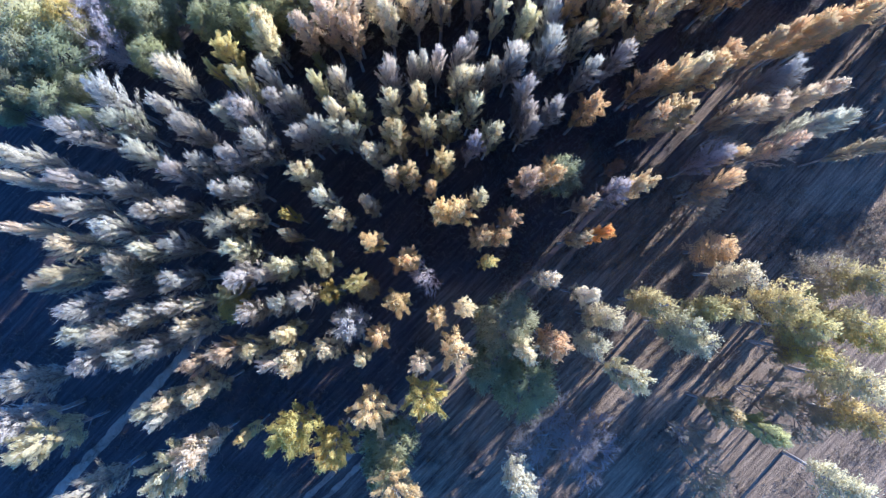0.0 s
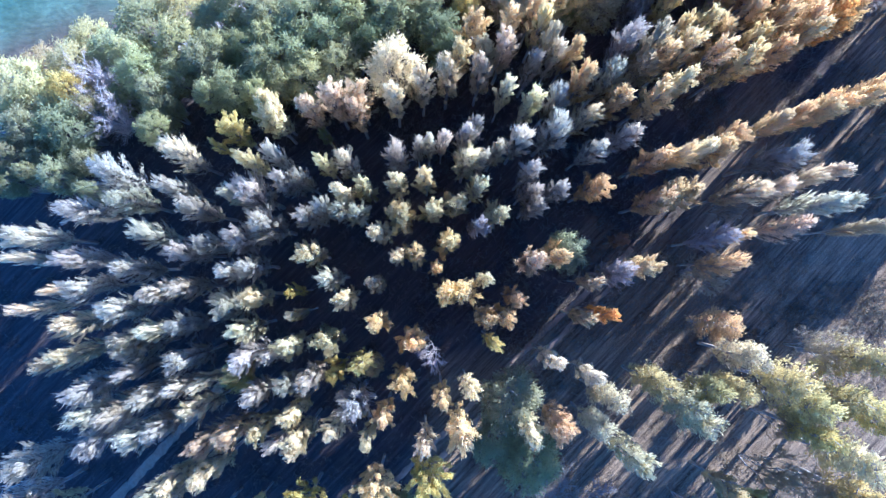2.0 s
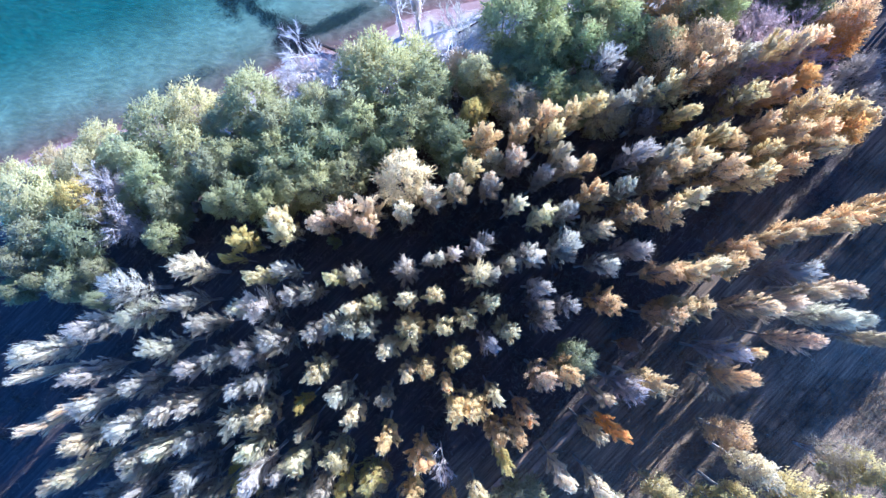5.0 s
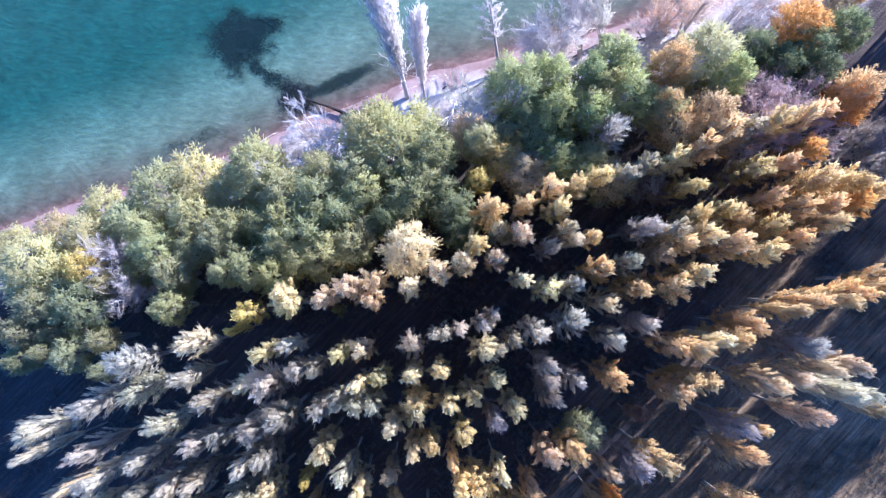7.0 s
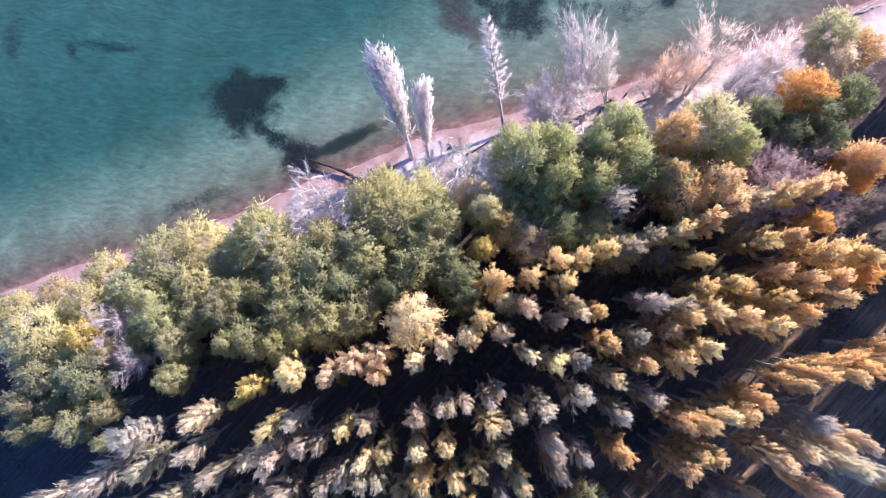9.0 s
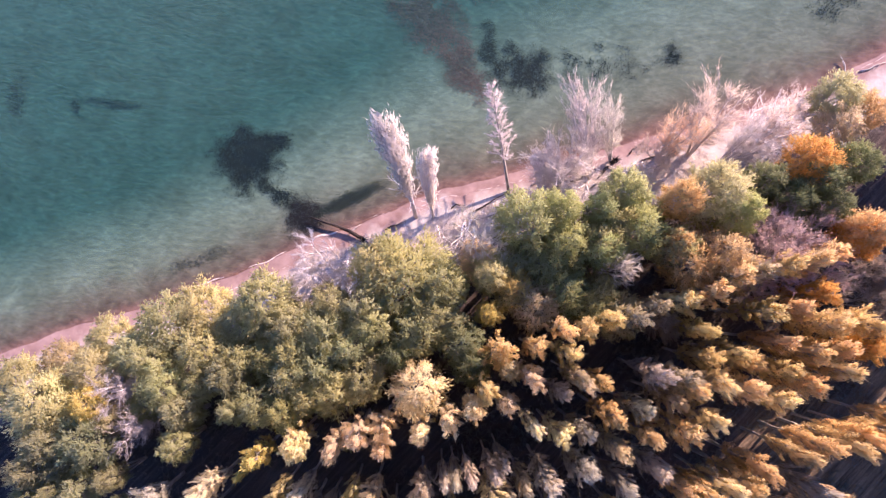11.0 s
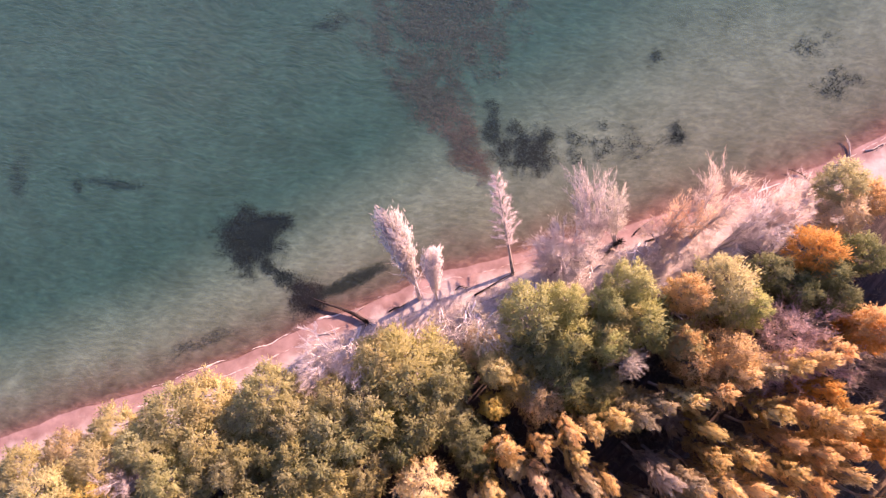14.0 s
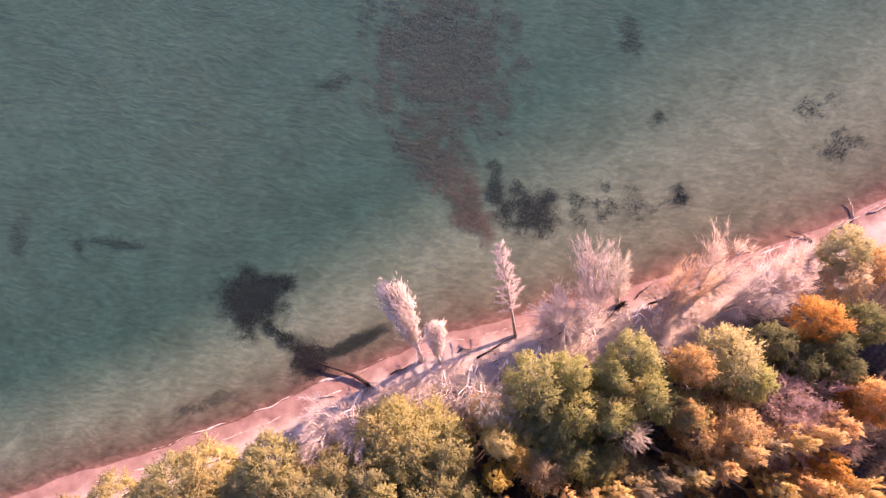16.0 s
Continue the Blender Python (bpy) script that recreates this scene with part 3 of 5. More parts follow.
def stand(name, meshes, x, y, sx, sz, hue, label, group, lean=(0, 0), category="tree"):
    """One tree: an Empty at its foot with its wood and its crown."""
    thing = new(name)
    wood, crown = luck.choice(meshes)
    up = Vector((lean[0], lean[1], 1)).normalized()
    turn = Vector((0, 0, 1)).rotation_difference(up).to_matrix().to_4x4()
    foot = (x, y, float(ground_height(x, y)) - 0.08)
    thing.matrix_world = Matrix.Translation(foot) @ turn @ Matrix.Rotation(luck.uniform(0, 6.28), 4, "Z") @ Matrix.Diagonal((sx, sx, sz, 1))
    for me in (wood, crown):
        child = new(me.name.split(".")[0], me)
        child.parent = thing
        if me is crown:
            base = HUES[hue][0]
            k = luck.uniform(0.88, 1.12)
            child.color = (base[0] * k * luck.uniform(0.95, 1.05), base[1] * k, base[2] * k * luck.uniform(0.9, 1.1), 1)
    return tagged(thing, HUES[hue][1] + " " + label, category, group)


def poplar(x, y, h, w, hue, lean=(0, 0)):
    return stand("poplar_tree", LEAFY, x, y, w / 2.35, h / 21, hue, "leaved narrow poplar tree on leaf litter", "plantation poplars", lean)


def bare_poplar(x, y, h, w, hue, lean=(0, 0)):
    return stand("poplar_tree", THIN, x, y, w / 2.1, h / 21, hue, "thin-leaved feathery poplar on leaf litter", "plantation poplars", lean)


def outlying_poplar(x, y, h, w, hue):
    return stand("poplar_tree", FAR_OFF, x, y, w / 2.5, h / 21, hue, "leaved narrow poplar tree on leaf litter", "plantation poplars")


def full_poplar(x, y, h, w, hue, lean=(0, 0)):
    return stand("poplar_tree", STOUT, x, y, w / 3.6, h / 21, hue, "full-leaved stout poplar tree", "plantation poplars", lean)


def plume_poplar(x, y, h, w, hue, lean=(0, 0)):
    return stand("poplar_tree", PLUMES, x, y, w / 2.6, h / 18, hue, "feathery poplar leaning out over the beach", "shore trees", lean)


def skeleton_tree(x, y, h, w, hue, lean=(0, 0)):
    return stand("bare_tree", SKELETONS, x, y, w / 4.0, h / 17, hue, "leafless tree leaning out over the beach", "shore trees", lean)


def bush(x, y, h, w, hue, lean=(0, 0)):
    return stand("willow_bush", BUSHES, x, y, w / 4.6, h / 16, hue, "leafy rounded willow near the shore", "shore willows", lean, "bush")


def bare_tree(x, y, h, w, hue, lean=(0, 0)):
    return stand("bare_tree", BARE, x, y, w / 8.0, h / 13, hue, "leafless tree with a haze of twigs", "bare trees", lean)


def feathery_tree(x, y, h, w, hue, lean=(0, 0)):
    return stand("shore_willow", FEATHERS, x, y, w / 5.6, h / 14, hue, "leafless pale willow with a fan of fine twigs", "shore trees", lean)


def dead_tree(x, y, h, w, hue, lean=(0, 0)):
    return stand("dead_tree", PALE, x, y, w / 7.0, h / 12, hue, "dead bare tree with pale branches above the beach", "bare trees", lean)


def toppled_tree(x, y, h, w, hue, lean):
    return stand("toppled_tree", SNAGS, x, y, w / 7.0, h / 12, hue, "dead tree toppled over on the beach", "toppled trees", lean)


def broad_tree(x, y, h, w, hue, lean=(0, 0)):
    return stand("broad_tree", BROAD, x, y, w / 4.2, h / 20, hue, "open-crowned tree on dry grass", "field trees", lean)


# ---- path and pale strips through the plantation ----
def strip(name, points, width, label, seed):
    """An uneven band of pale earth along a line, a little proud of the ground."""
    rng = random.Random(seed)
    v, f = [], []
    for (ax, ay), (bx, by) in zip(points, points[1:]):
        way = Vector((bx - ax, by - ay, 0))
        side = Vector((-way.y, way.x, 0)).normalized()
        n = int(way.length / 0.7)
        for i in range(n):
            p = Vector((ax, ay, 0)) + way * i / n
            for s in (-1, -0.4, 0.4, 1):
                q = p + side * (s * width / 2 + rng.uniform(-0.16, 0.16))
                lift = 0.05 if abs(s) < 0.9 else -0.02
                v.append((q.x, q.y, float(ground_height(q.x, q.y)) + lift))
    for i in range(len(v) // 4 - 1):
        for k in range(3):
            f.append((i * 4 + k, i * 4 + k + 4, i * 4 + k + 5, i * 4 + k + 1))
    me = bpy.data.meshes.new(name)
    me.from_pydata(v, [], f)
    me.materials.append(PATH)
    return tagged(new(name, me), label, "path", kind="structure")


strip("path_1", [(-62, -46), (-40.7, -22.8), (-24.4, -4.9), (-21.5, -1.9)], 1.3, "pale trodden dirt path between the tree rows", 1)
# two narrow pale strips side by side, in the same earth colour
strip("path_2", [(-34, -46), (2.2, -10.2), (11.0, -1.2), (24.0, 11.0)], 0.8, "pale narrow strip of earth beside the plantation", 2)
strip("path_3", [(-32, -46), (3.7, -11.2), (12.3, -2.4), (25.0, 10.0)], 0.7, "pale narrow strip of earth beside the plantation", 3)


# ---- plantation, field and willows: x, y, height, crown width, hue ----
bare_poplar(-35.2, 8.8, 22.2, 1.9, "s")
bare_poplar(-29.7, -2.2, 21.6, 1.5, "s")
poplar(-19.5, -2.2, 22.3, 1.8, "e")
bare_poplar(-8.0, 13.2, 21.8, 1.9, "s")
bare_poplar(-1.9, 20.1, 21.8, 1.2, "s")
bare_poplar(-7.6, -1.6, 21.0, 2.1, "e")
poplar(-1.1, -9.2, 22.3, 1.9, "c")
bare_poplar(9.7, 28.6, 20.7, 1.7, "s")
bare_poplar(20.6, 28.2, 21.1, 2.4, "l")
bare_poplar(9.3, 15.7, 21.4, 1.8, "d")
bare_poplar(36.6, 16.8, 21.9, 1.8, "p")
poplar(15.6, 6.7, 21.0, 1.4, "p")
bare_poplar(-32.1, 17.3, 21.7, 2.9, "s")
bare_poplar(-26.2, 15.9, 22.1, 1.9, "s")
bare_poplar(-30.9, 14.6, 21.5, 2.4, "s")
bare_poplar(-28.3, 11.3, 22.1, 2.2, "s")
bare_poplar(-34.9, 13.6, 23.1, 2.3, "s")
bare_poplar(-39.8, 11.0, 22.5, 2.5, "s")
bare_poplar(-29.8, 7.9, 21.7, 2.1, "s")
bare_poplar(-40.0, 8.8, 23.4, 1.2, "s")
bare_poplar(-25.3, 19.1, 23.2, 2.3, "c")
poplar(-22.1, 20.3, 18.5, 0.9, "Y")
bare_poplar(-23.6, 13.7, 23.1, 2.1, "s")
bare_poplar(-20.2, 15.1, 21.6, 1.7, "c")
poplar(-20.7, 22.0, 19.5, 2.5, "Y")
poplar(-16.6, 23.9, 22.7, 2.3, "u")
poplar(-18.4, 18.4, 23.0, 1.9, "u")
bare_poplar(-15.9, 19.0, 23.3, 1.6, "s")
bare_poplar(-15.4, 16.6, 21.4, 1.9, "s")
bare_poplar(-18.0, 15.2, 22.6, 2.9, "s")
bare_poplar(-16.5, 12.1, 22.8, 2.6, "s")
bare_poplar(-24.8, 9.4, 22.4, 2.1, "s")
bare_poplar(-22.5, 10.2, 21.6, 2.0, "s")
bare_poplar(-19.5, 10.9, 22.3, 2.4, "s")
bare_poplar(-18.5, 8.1, 21.4, 2.2, "s")
poplar(-12.5, 9.3, 23.5, 2.5, "u")
bare_poplar(-20.2, 7.6, 23.3, 1.6, "s")
bare_poplar(-24.5, 6.0, 22.5, 1.9, "s")
poplar(-14.5, 5.5, 18.5, 1.3, "Y")
bare_poplar(-27.0, 5.6, 23.4, 2.1, "s")
bare_poplar(-34.5, 6.2, 22.6, 2.2, "s")
bare_poplar(-36.2, 5.8, 23.3, 1.1, "p")
bare_poplar(-30.9, 4.0, 23.2, 2.2, "s")
poplar(-18.1, 5.1, 22.4, 2.4, "u")
bare_poplar(-39.5, 3.9, 22.2, 1.5, "p")
bare_poplar(-20.3, 4.0, 21.5, 2.7, "s")
poplar(-11.2, 18.3, 21.9, 1.7, "u")
poplar(-12.1, 22.4, 12.4, 1.2, "g")
bare_poplar(-8.8, 18.5, 21.3, 1.9, "c")
bare_poplar(-13.6, 16.8, 21.3, 1.7, "s")
poplar(-7.1, 16.0, 21.8, 2.1, "u")
bare_poplar(-11.3, 13.8, 22.5, 1.8, "s")
bare_poplar(-9.4, 13.8, 22.3, 2.3, "s")
bare_poplar(-12.7, 13.1, 22.0, 2.0, "s")
poplar(-9.1, 15.2, 23.6, 1.8, "c")
poplar(-5.6, 11.6, 22.2, 2.3, "c")
bare_poplar(-4.1, 19.2, 21.7, 2.1, "s")
poplar(-3.9, 16.3, 22.7, 2.0, "u")
poplar(-3.5, 13.9, 21.8, 2.3, "y")
poplar(-3.5, 13.0, 22.0, 2.6, "u")
poplar(-1.1, 16.8, 23.0, 2.0, "u")
bare_poplar(-0.8, 20.4, 21.9, 1.4, "s")
bare_poplar(0.5, 20.6, 22.5, 1.2, "s")
poplar(-0.5, 13.6, 23.4, 2.0, "u")
poplar(1.9, 14.3, 21.4, 2.2, "u")
poplar(-2.0, 9.4, 21.3, 2.3, "y")
poplar(1.1, 10.5, 21.7, 2.2, "y")
poplar(-3.9, 9.1, 23.0, 1.6, "u")
bare_poplar(2.7, 21.1, 22.7, 1.5, "s")
bare_poplar(4.0, 21.9, 21.7, 1.4, "s")
bare_poplar(2.9, 18.4, 22.0, 2.2, "c")
bare_poplar(4.4, 18.7, 21.6, 1.4, "s")
bare_poplar(4.0, 16.0, 22.3, 1.8, "u")
bare_poplar(6.0, 19.8, 21.3, 1.7, "s")
poplar(6.0, 13.1, 22.9, 2.1, "u")
bare_poplar(4.0, 12.2, 23.4, 1.7, "d")
bare_poplar(8.2, 20.6, 23.5, 2.2, "s")
bare_poplar(11.5, 21.6, 23.0, 2.5, "s")
bare_poplar(9.2, 17.5, 23.5, 1.8, "d")
bare_poplar(9.7, 14.1, 21.2, 1.8, "d")
bare_poplar(12.1, 16.0, 21.9, 1.7, "d")
poplar(11.6, 9.0, 23.5, 2.3, "o")
poplar(9.6, 8.8, 23.1, 2.3, "p")
bush(13.5, 9.8, 18.0, 3.2, "m")
poplar(-0.0, 7.9, 22.2, 1.4, "y")
poplar(0.9, 5.7, 23.5, 2.3, "y")
poplar(2.4, 5.8, 22.7, 2.4, "y")
poplar(4.7, 6.9, 23.2, 1.6, "u")
poplar(7.8, 5.1, 21.9, 1.8, "o")
poplar(4.9, 3.1, 21.6, 2.1, "o")
poplar(6.8, 3.1, 22.2, 2.0, "o")
poplar(-6.0, 6.4, 21.5, 1.8, "b")
poplar(-9.0, 5.0, 22.1, 2.1, "u")
bare_poplar(-10.2, 7.0, 23.5, 1.7, "c")
bare_poplar(17.3, 27.2, 22.0, 2.1, "s")
bare_poplar(15.1, 23.3, 21.2, 2.0, "u")
bare_poplar(18.8, 21.4, 21.3, 2.1, "s")
bare_poplar(15.5, 19.9, 21.6, 1.9, "s")
poplar(23.9, 26.4, 23.1, 2.3, "u")
poplar(21.7, 25.2, 22.0, 2.8, "y")
poplar(15.8, 16.1, 21.9, 2.4, "o")
poplar(21.9, 19.0, 21.4, 2.3, "o")
bare_poplar(23.5, 19.3, 23.6, 1.9, "o")
poplar(25.7, 19.5, 22.2, 2.2, "u")
poplar(27.9, 20.1, 21.7, 3.0, "o")
poplar(29.3, 21.4, 21.3, 2.5, "o")
poplar(23.3, 15.3, 21.3, 2.9, "o")
poplar(24.7, 15.8, 21.6, 2.3, "o")
poplar(21.9, 14.8, 22.8, 2.4, "o")
poplar(33.6, 22.7, 21.5, 2.0, "o")
poplar(35.7, 23.5, 21.3, 2.2, "o")
poplar(38.0, 23.8, 22.4, 2.3, "o")
poplar(39.7, 24.4, 21.8, 2.2, "o")
poplar(41.7, 24.7, 23.6, 2.2, "o")
poplar(43.9, 26.0, 21.5, 2.4, "o")
bare_poplar(34.4, 19.3, 22.5, 2.4, "d")
bare_poplar(30.5, 15.6, 23.1, 2.1, "p")
bare_poplar(33.3, 16.2, 22.2, 1.9, "p")
poplar(38.5, 17.6, 23.6, 2.0, "p")
bare_poplar(39.9, 14.7, 22.3, 1.8, "s")
bare_poplar(35.3, 12.3, 21.7, 2.1, "p")
bare_poplar(38.2, 14.6, 22.2, 2.3, "s")
poplar(29.6, 11.3, 21.2, 1.6, "o")
bare_poplar(28.1, 10.9, 22.2, 2.0, "d")
bare_poplar(28.9, 8.6, 21.8, 1.9, "o")
bare_tree(29.1, 7.8, 15.0, 3.6, "b")
bare_tree(32.1, 14.8, 15.0, 2.6, "d")
poplar(20.1, 8.1, 23.4, 2.2, "o")
bare_poplar(18.0, 7.6, 23.2, 2.2, "d")
poplar(16.6, 3.5, 22.4, 1.7, "O")
poplar(14.9, 3.1, 21.2, 1.6, "p")
poplar(20.0, 11.1, 11.6, 1.6, "r")
poplar(43.8, 12.3, 21.7, 1.8, "b")
bare_poplar(-35.2, 2.7, 21.7, 2.4, "c")
bare_poplar(-30.1, 1.3, 21.7, 2.1, "s")
bare_poplar(-27.0, 2.0, 23.3, 1.7, "c")
bare_poplar(-24.9, 2.1, 21.5, 2.1, "s")
bare_poplar(-30.1, -0.2, 21.3, 2.2, "s")
bare_poplar(-35.3, -0.3, 23.4, 1.8, "u")
bare_poplar(-37.2, -1.3, 22.5, 1.9, "b")
bare_poplar(-24.6, -0.9, 22.1, 2.4, "s")
bare_poplar(-33.9, -3.7, 23.4, 2.4, "s")
bare_poplar(-31.0, -6.1, 22.8, 2.4, "s")
bare_poplar(-33.6, -6.3, 23.1, 2.4, "s")
bare_poplar(-27.5, -4.3, 23.0, 2.2, "s")
bare_poplar(-24.8, -3.5, 22.4, 1.6, "s")
bare_poplar(-23.0, -3.3, 21.4, 1.4, "c")
bare_poplar(-23.5, -5.8, 21.7, 2.4, "c")
bush(-22.8, -4.3, 4.0, 2.7, "Y")
bare_poplar(-17.5, -4.3, 23.3, 2.2, "s")
bare_poplar(-18.8, 1.9, 23.4, 2.1, "u")
bare_poplar(-18.3, -0.7, 23.4, 2.2, "s")
bare_poplar(-16.0, -0.4, 22.0, 1.6, "s")
bare_poplar(-14.6, -3.3, 22.8, 1.9, "s")
poplar(-14.0, -6.0, 23.1, 2.1, "u")
poplar(-17.0, -7.8, 22.7, 2.1, "u")
poplar(-13.4, -8.5, 23.2, 2.2, "u")
bare_poplar(-26.7, -7.7, 22.5, 2.2, "s")
bare_poplar(-28.9, -8.3, 22.8, 2.4, "s")
bare_poplar(-32.6, -8.7, 22.8, 2.6, "s")
bare_poplar(-39.9, -11.3, 21.8, 2.9, "s")
bare_poplar(-40.7, -15.3, 23.4, 3.3, "s")
full_poplar(-37.8, -16.6, 23.5, 3.5, "u")
bare_poplar(-22.7, -9.2, 21.3, 2.1, "p")
bare_poplar(-19.9, -7.9, 23.6, 2.2, "p")
poplar(-22.1, -11.9, 23.5, 2.7, "u")
poplar(-25.6, -12.7, 22.8, 1.9, "u")
poplar(-27.5, -13.9, 21.3, 1.9, "s")
poplar(-25.6, -14.1, 23.4, 1.9, "s")
bare_poplar(-15.8, -9.2, 21.5, 1.6, "s")
poplar(-19.0, -17.0, 16.7, 1.5, "y")
bare_poplar(-13.9, 3.4, 22.8, 1.0, "b")
poplar(-14.5, 0.2, 21.3, 2.5, "u")
poplar(-10.8, 0.9, 21.6, 2.4, "u")
poplar(-6.0, 2.7, 22.7, 1.9, "y")
poplar(-2.4, 0.9, 22.6, 2.4, "o")
dead_tree(-0.3, -0.8, 20.0, 3.2, "x")
poplar(-10.2, -2.4, 19.4, 2.0, "Y")
bare_poplar(-12.3, -2.6, 23.4, 2.1, "s")
bare_poplar(-8.1, -5.2, 20.5, 3.1, "w")
bush(-6.6, -2.0, 18.0, 1.7, "l")
poplar(-3.3, -3.2, 21.7, 2.3, "y")
poplar(-5.2, -6.6, 21.2, 2.1, "y")
poplar(0.6, -4.6, 23.4, 1.9, "y")
poplar(3.3, -3.9, 21.2, 1.9, "u")
poplar(5.5, 0.7, 23.3, 1.4, "Y")
bare_poplar(-9.9, -7.9, 21.4, 1.9, "c")
poplar(-6.6, -8.6, 23.2, 1.7, "u")
poplar(-13.6, -9.5, 23.1, 1.6, "u")
full_poplar(-5.9, -13.8, 23.3, 3.2, "y")
full_poplar(-0.7, -12.7, 22.5, 3.3, "Y")
poplar(2.5, -7.9, 23.3, 3.0, "y")
bush(7.9, -5.6, 17.0, 4.6, "m")
poplar(9.3, -7.9, 21.6, 2.4, "c")
poplar(12.2, -7.3, 22.8, 2.8, "o")
bush(10.2, -12.7, 14.0, 4.7, "m")
bush(6.8, -10.5, 12.0, 4.2, "m")
bare_tree(13.0, -19.7, 9.0, 7.0, "d")
bare_tree(17.4, -19.7, 9.0, 5.8, "d")
full_poplar(-9.7, -17.6, 22.0, 3.4, "Y")
full_poplar(-13.3, -16.0, 23.4, 4.1, "Y")
bush(-4.6, -18.8, 12.0, 4.6, "m")
poplar(11.5, -0.9, 23.1, 2.0, "c")
poplar(15.4, -2.4, 22.3, 2.0, "c")
broad_tree(17.2, -5.0, 22.0, 3.0, "u")
broad_tree(16.1, -7.7, 22.0, 2.8, "u")
poplar(19.5, -10.6, 22.5, 2.8, "u")
broad_tree(22.2, -3.4, 22.0, 3.5, "e")
broad_tree(25.2, -5.8, 22.0, 3.3, "u")
broad_tree(27.6, -4.4, 22.0, 3.1, "e")
broad_tree(30.0, 2.0, 16.0, 3.5, "o")
broad_tree(31.1, -0.6, 22.0, 3.3, "u")
broad_tree(30.0, -4.1, 22.0, 2.8, "e")
broad_tree(35.0, -3.4, 22.0, 4.2, "e")
poplar(43.5, -3.2, 6.6, 1.8, "L")
broad_tree(38.0, -6.1, 22.0, 3.9, "e")
broad_tree(41.1, -5.0, 22.0, 3.9, "e")
broad_tree(43.4, -6.1, 22.0, 3.9, "Y")
broad_tree(26.6, -7.2, 22.0, 3.3, "u")
bare_tree(37.4, -8.4, 14.0, 3.0, "b")
broad_tree(38.0, -8.5, 22.0, 3.3, "Y")
broad_tree(42.1, -11.6, 22.0, 4.6, "u")
bare_tree(36.0, -13.8, 20.0, 4.0, "b")
bare_tree(40.6, -15.5, 20.0, 4.5, "b")
poplar(34.8, -16.8, 17.0, 2.3, "L")
poplar(30.2, -14.6, 18.1, 2.5, "l")
broad_tree(42.9, -15.4, 22.0, 4.4, "e")
bare_tree(27.9, -18.1, 18.0, 3.5, "b")
broad_tree(43.1, -1.4, 22.0, 4.4, "e")
bare_tree(41.5, -0.8, 18.0, 4.0, "b")
full_poplar(-25.4, -19.9, 22.4, 4.0, "u")
poplar(-22.7, -17.7, 23.3, 3.3, "p")
bare_poplar(-33.6, -21.6, 22.7, 3.3, "s")
bush(-5.0, -21.9, 12.0, 3.6, "m")
poplar(8.9, -21.1, 21.5, 3.1, "c")
bare_tree(30.0, -22.4, 15.0, 3.6, "b")
poplar(33.1, -16.0, 22.0, 2.2, "L")
broad_tree(41.7, -21.6, 22.0, 3.9, "u")
full_poplar(-3.5, -21.9, 23.0, 3.3, "y")
bush(-31.6, 34.4, 13.0, 5.5, "L")
bush(-27.8, 36.2, 13.0, 5.0, "C")
bush(-35.4, 31.4, 13.0, 3.6, "g")
bush(-39.5, 29.6, 13.0, 4.4, "C")
bush(-44.1, 26.5, 16.0, 5.3, "C")
bush(-38.7, 26.8, 16.0, 2.9, "Y")
feathery_tree(-36.1, 27.8, 16.0, 4.6, "w")
bush(-24.2, 35.0, 13.0, 3.9, "C")
bush(-21.0, 37.3, 16.0, 5.0, "g")
bush(-18.3, 34.8, 16.0, 4.3, "g")
bush(-31.2, 28.6, 16.0, 3.8, "L")
bush(-29.5, 26.3, 16.0, 3.1, "g")
bush(-29.7, 22.6, 16.0, 2.7, "L")
bush(-21.4, 26.9, 16.0, 3.7, "L")
bush(-18.6, 26.2, 16.0, 3.5, "L")
bush(-23.8, 26.3, 16.0, 2.5, "g")
bush(-24.6, 29.8, 16.0, 3.5, "m")
bush(-39.1, 22.8, 16.0, 4.9, "m")
bush(-43.1, 22.8, 16.0, 4.0, "m")
bush(-44.8, 19.9, 16.0, 2.8, "m")
bush(-39.6, 17.6, 16.0, 2.9, "m")
bush(-36.5, 19.1, 16.0, 2.0, "m")
bush(-36.1, 15.9, 16.0, 1.6, "m")
bush(-42.3, 17.9, 16.0, 1.6, "m")
feathery_tree(-34.6, 24.2, 16.0, 4.6, "w")
bush(-15.7, 31.0, 16.0, 5.3, "L")
bush(-13.6, 28.4, 16.0, 4.3, "L")
bush(-10.5, 29.3, 16.0, 3.7, "L")
bush(-18.0, 29.5, 16.0, 3.8, "L")
bush(-14.6, 34.5, 16.0, 4.6, "g")
bush(-10.5, 36.9, 16.0, 3.5, "g")
bush(-7.0, 31.9, 16.0, 2.9, "G")
bush(-5.9, 39.8, 16.0, 7.2, "L")
bush(-4.7, 34.3, 16.0, 4.4, "L")
bush(-2.1, 39.3, 16.0, 4.3, "g")
bush(-0.0, 33.1, 16.0, 3.5, "G")
bush(1.1, 30.8, 16.0, 3.1, "G")
bush(2.9, 36.2, 14.5, 2.1, "Y")
poplar(4.0, 32.7, 19.0, 3.0, "o")
poplar(5.1, 30.5, 17.9, 2.6, "c")
poplar(-12.6, 23.8, 23.2, 2.3, "p")
poplar(-10.4, 24.7, 23.2, 2.5, "p")
poplar(-7.9, 25.2, 21.4, 2.5, "p")
poplar(-8.1, 23.6, 22.5, 2.3, "p")
poplar(-4.3, 25.0, 22.1, 2.3, "c")
bush(-4.5, 28.6, 20.0, 4.2, "Z")
poplar(-1.5, 26.3, 23.1, 2.4, "p")
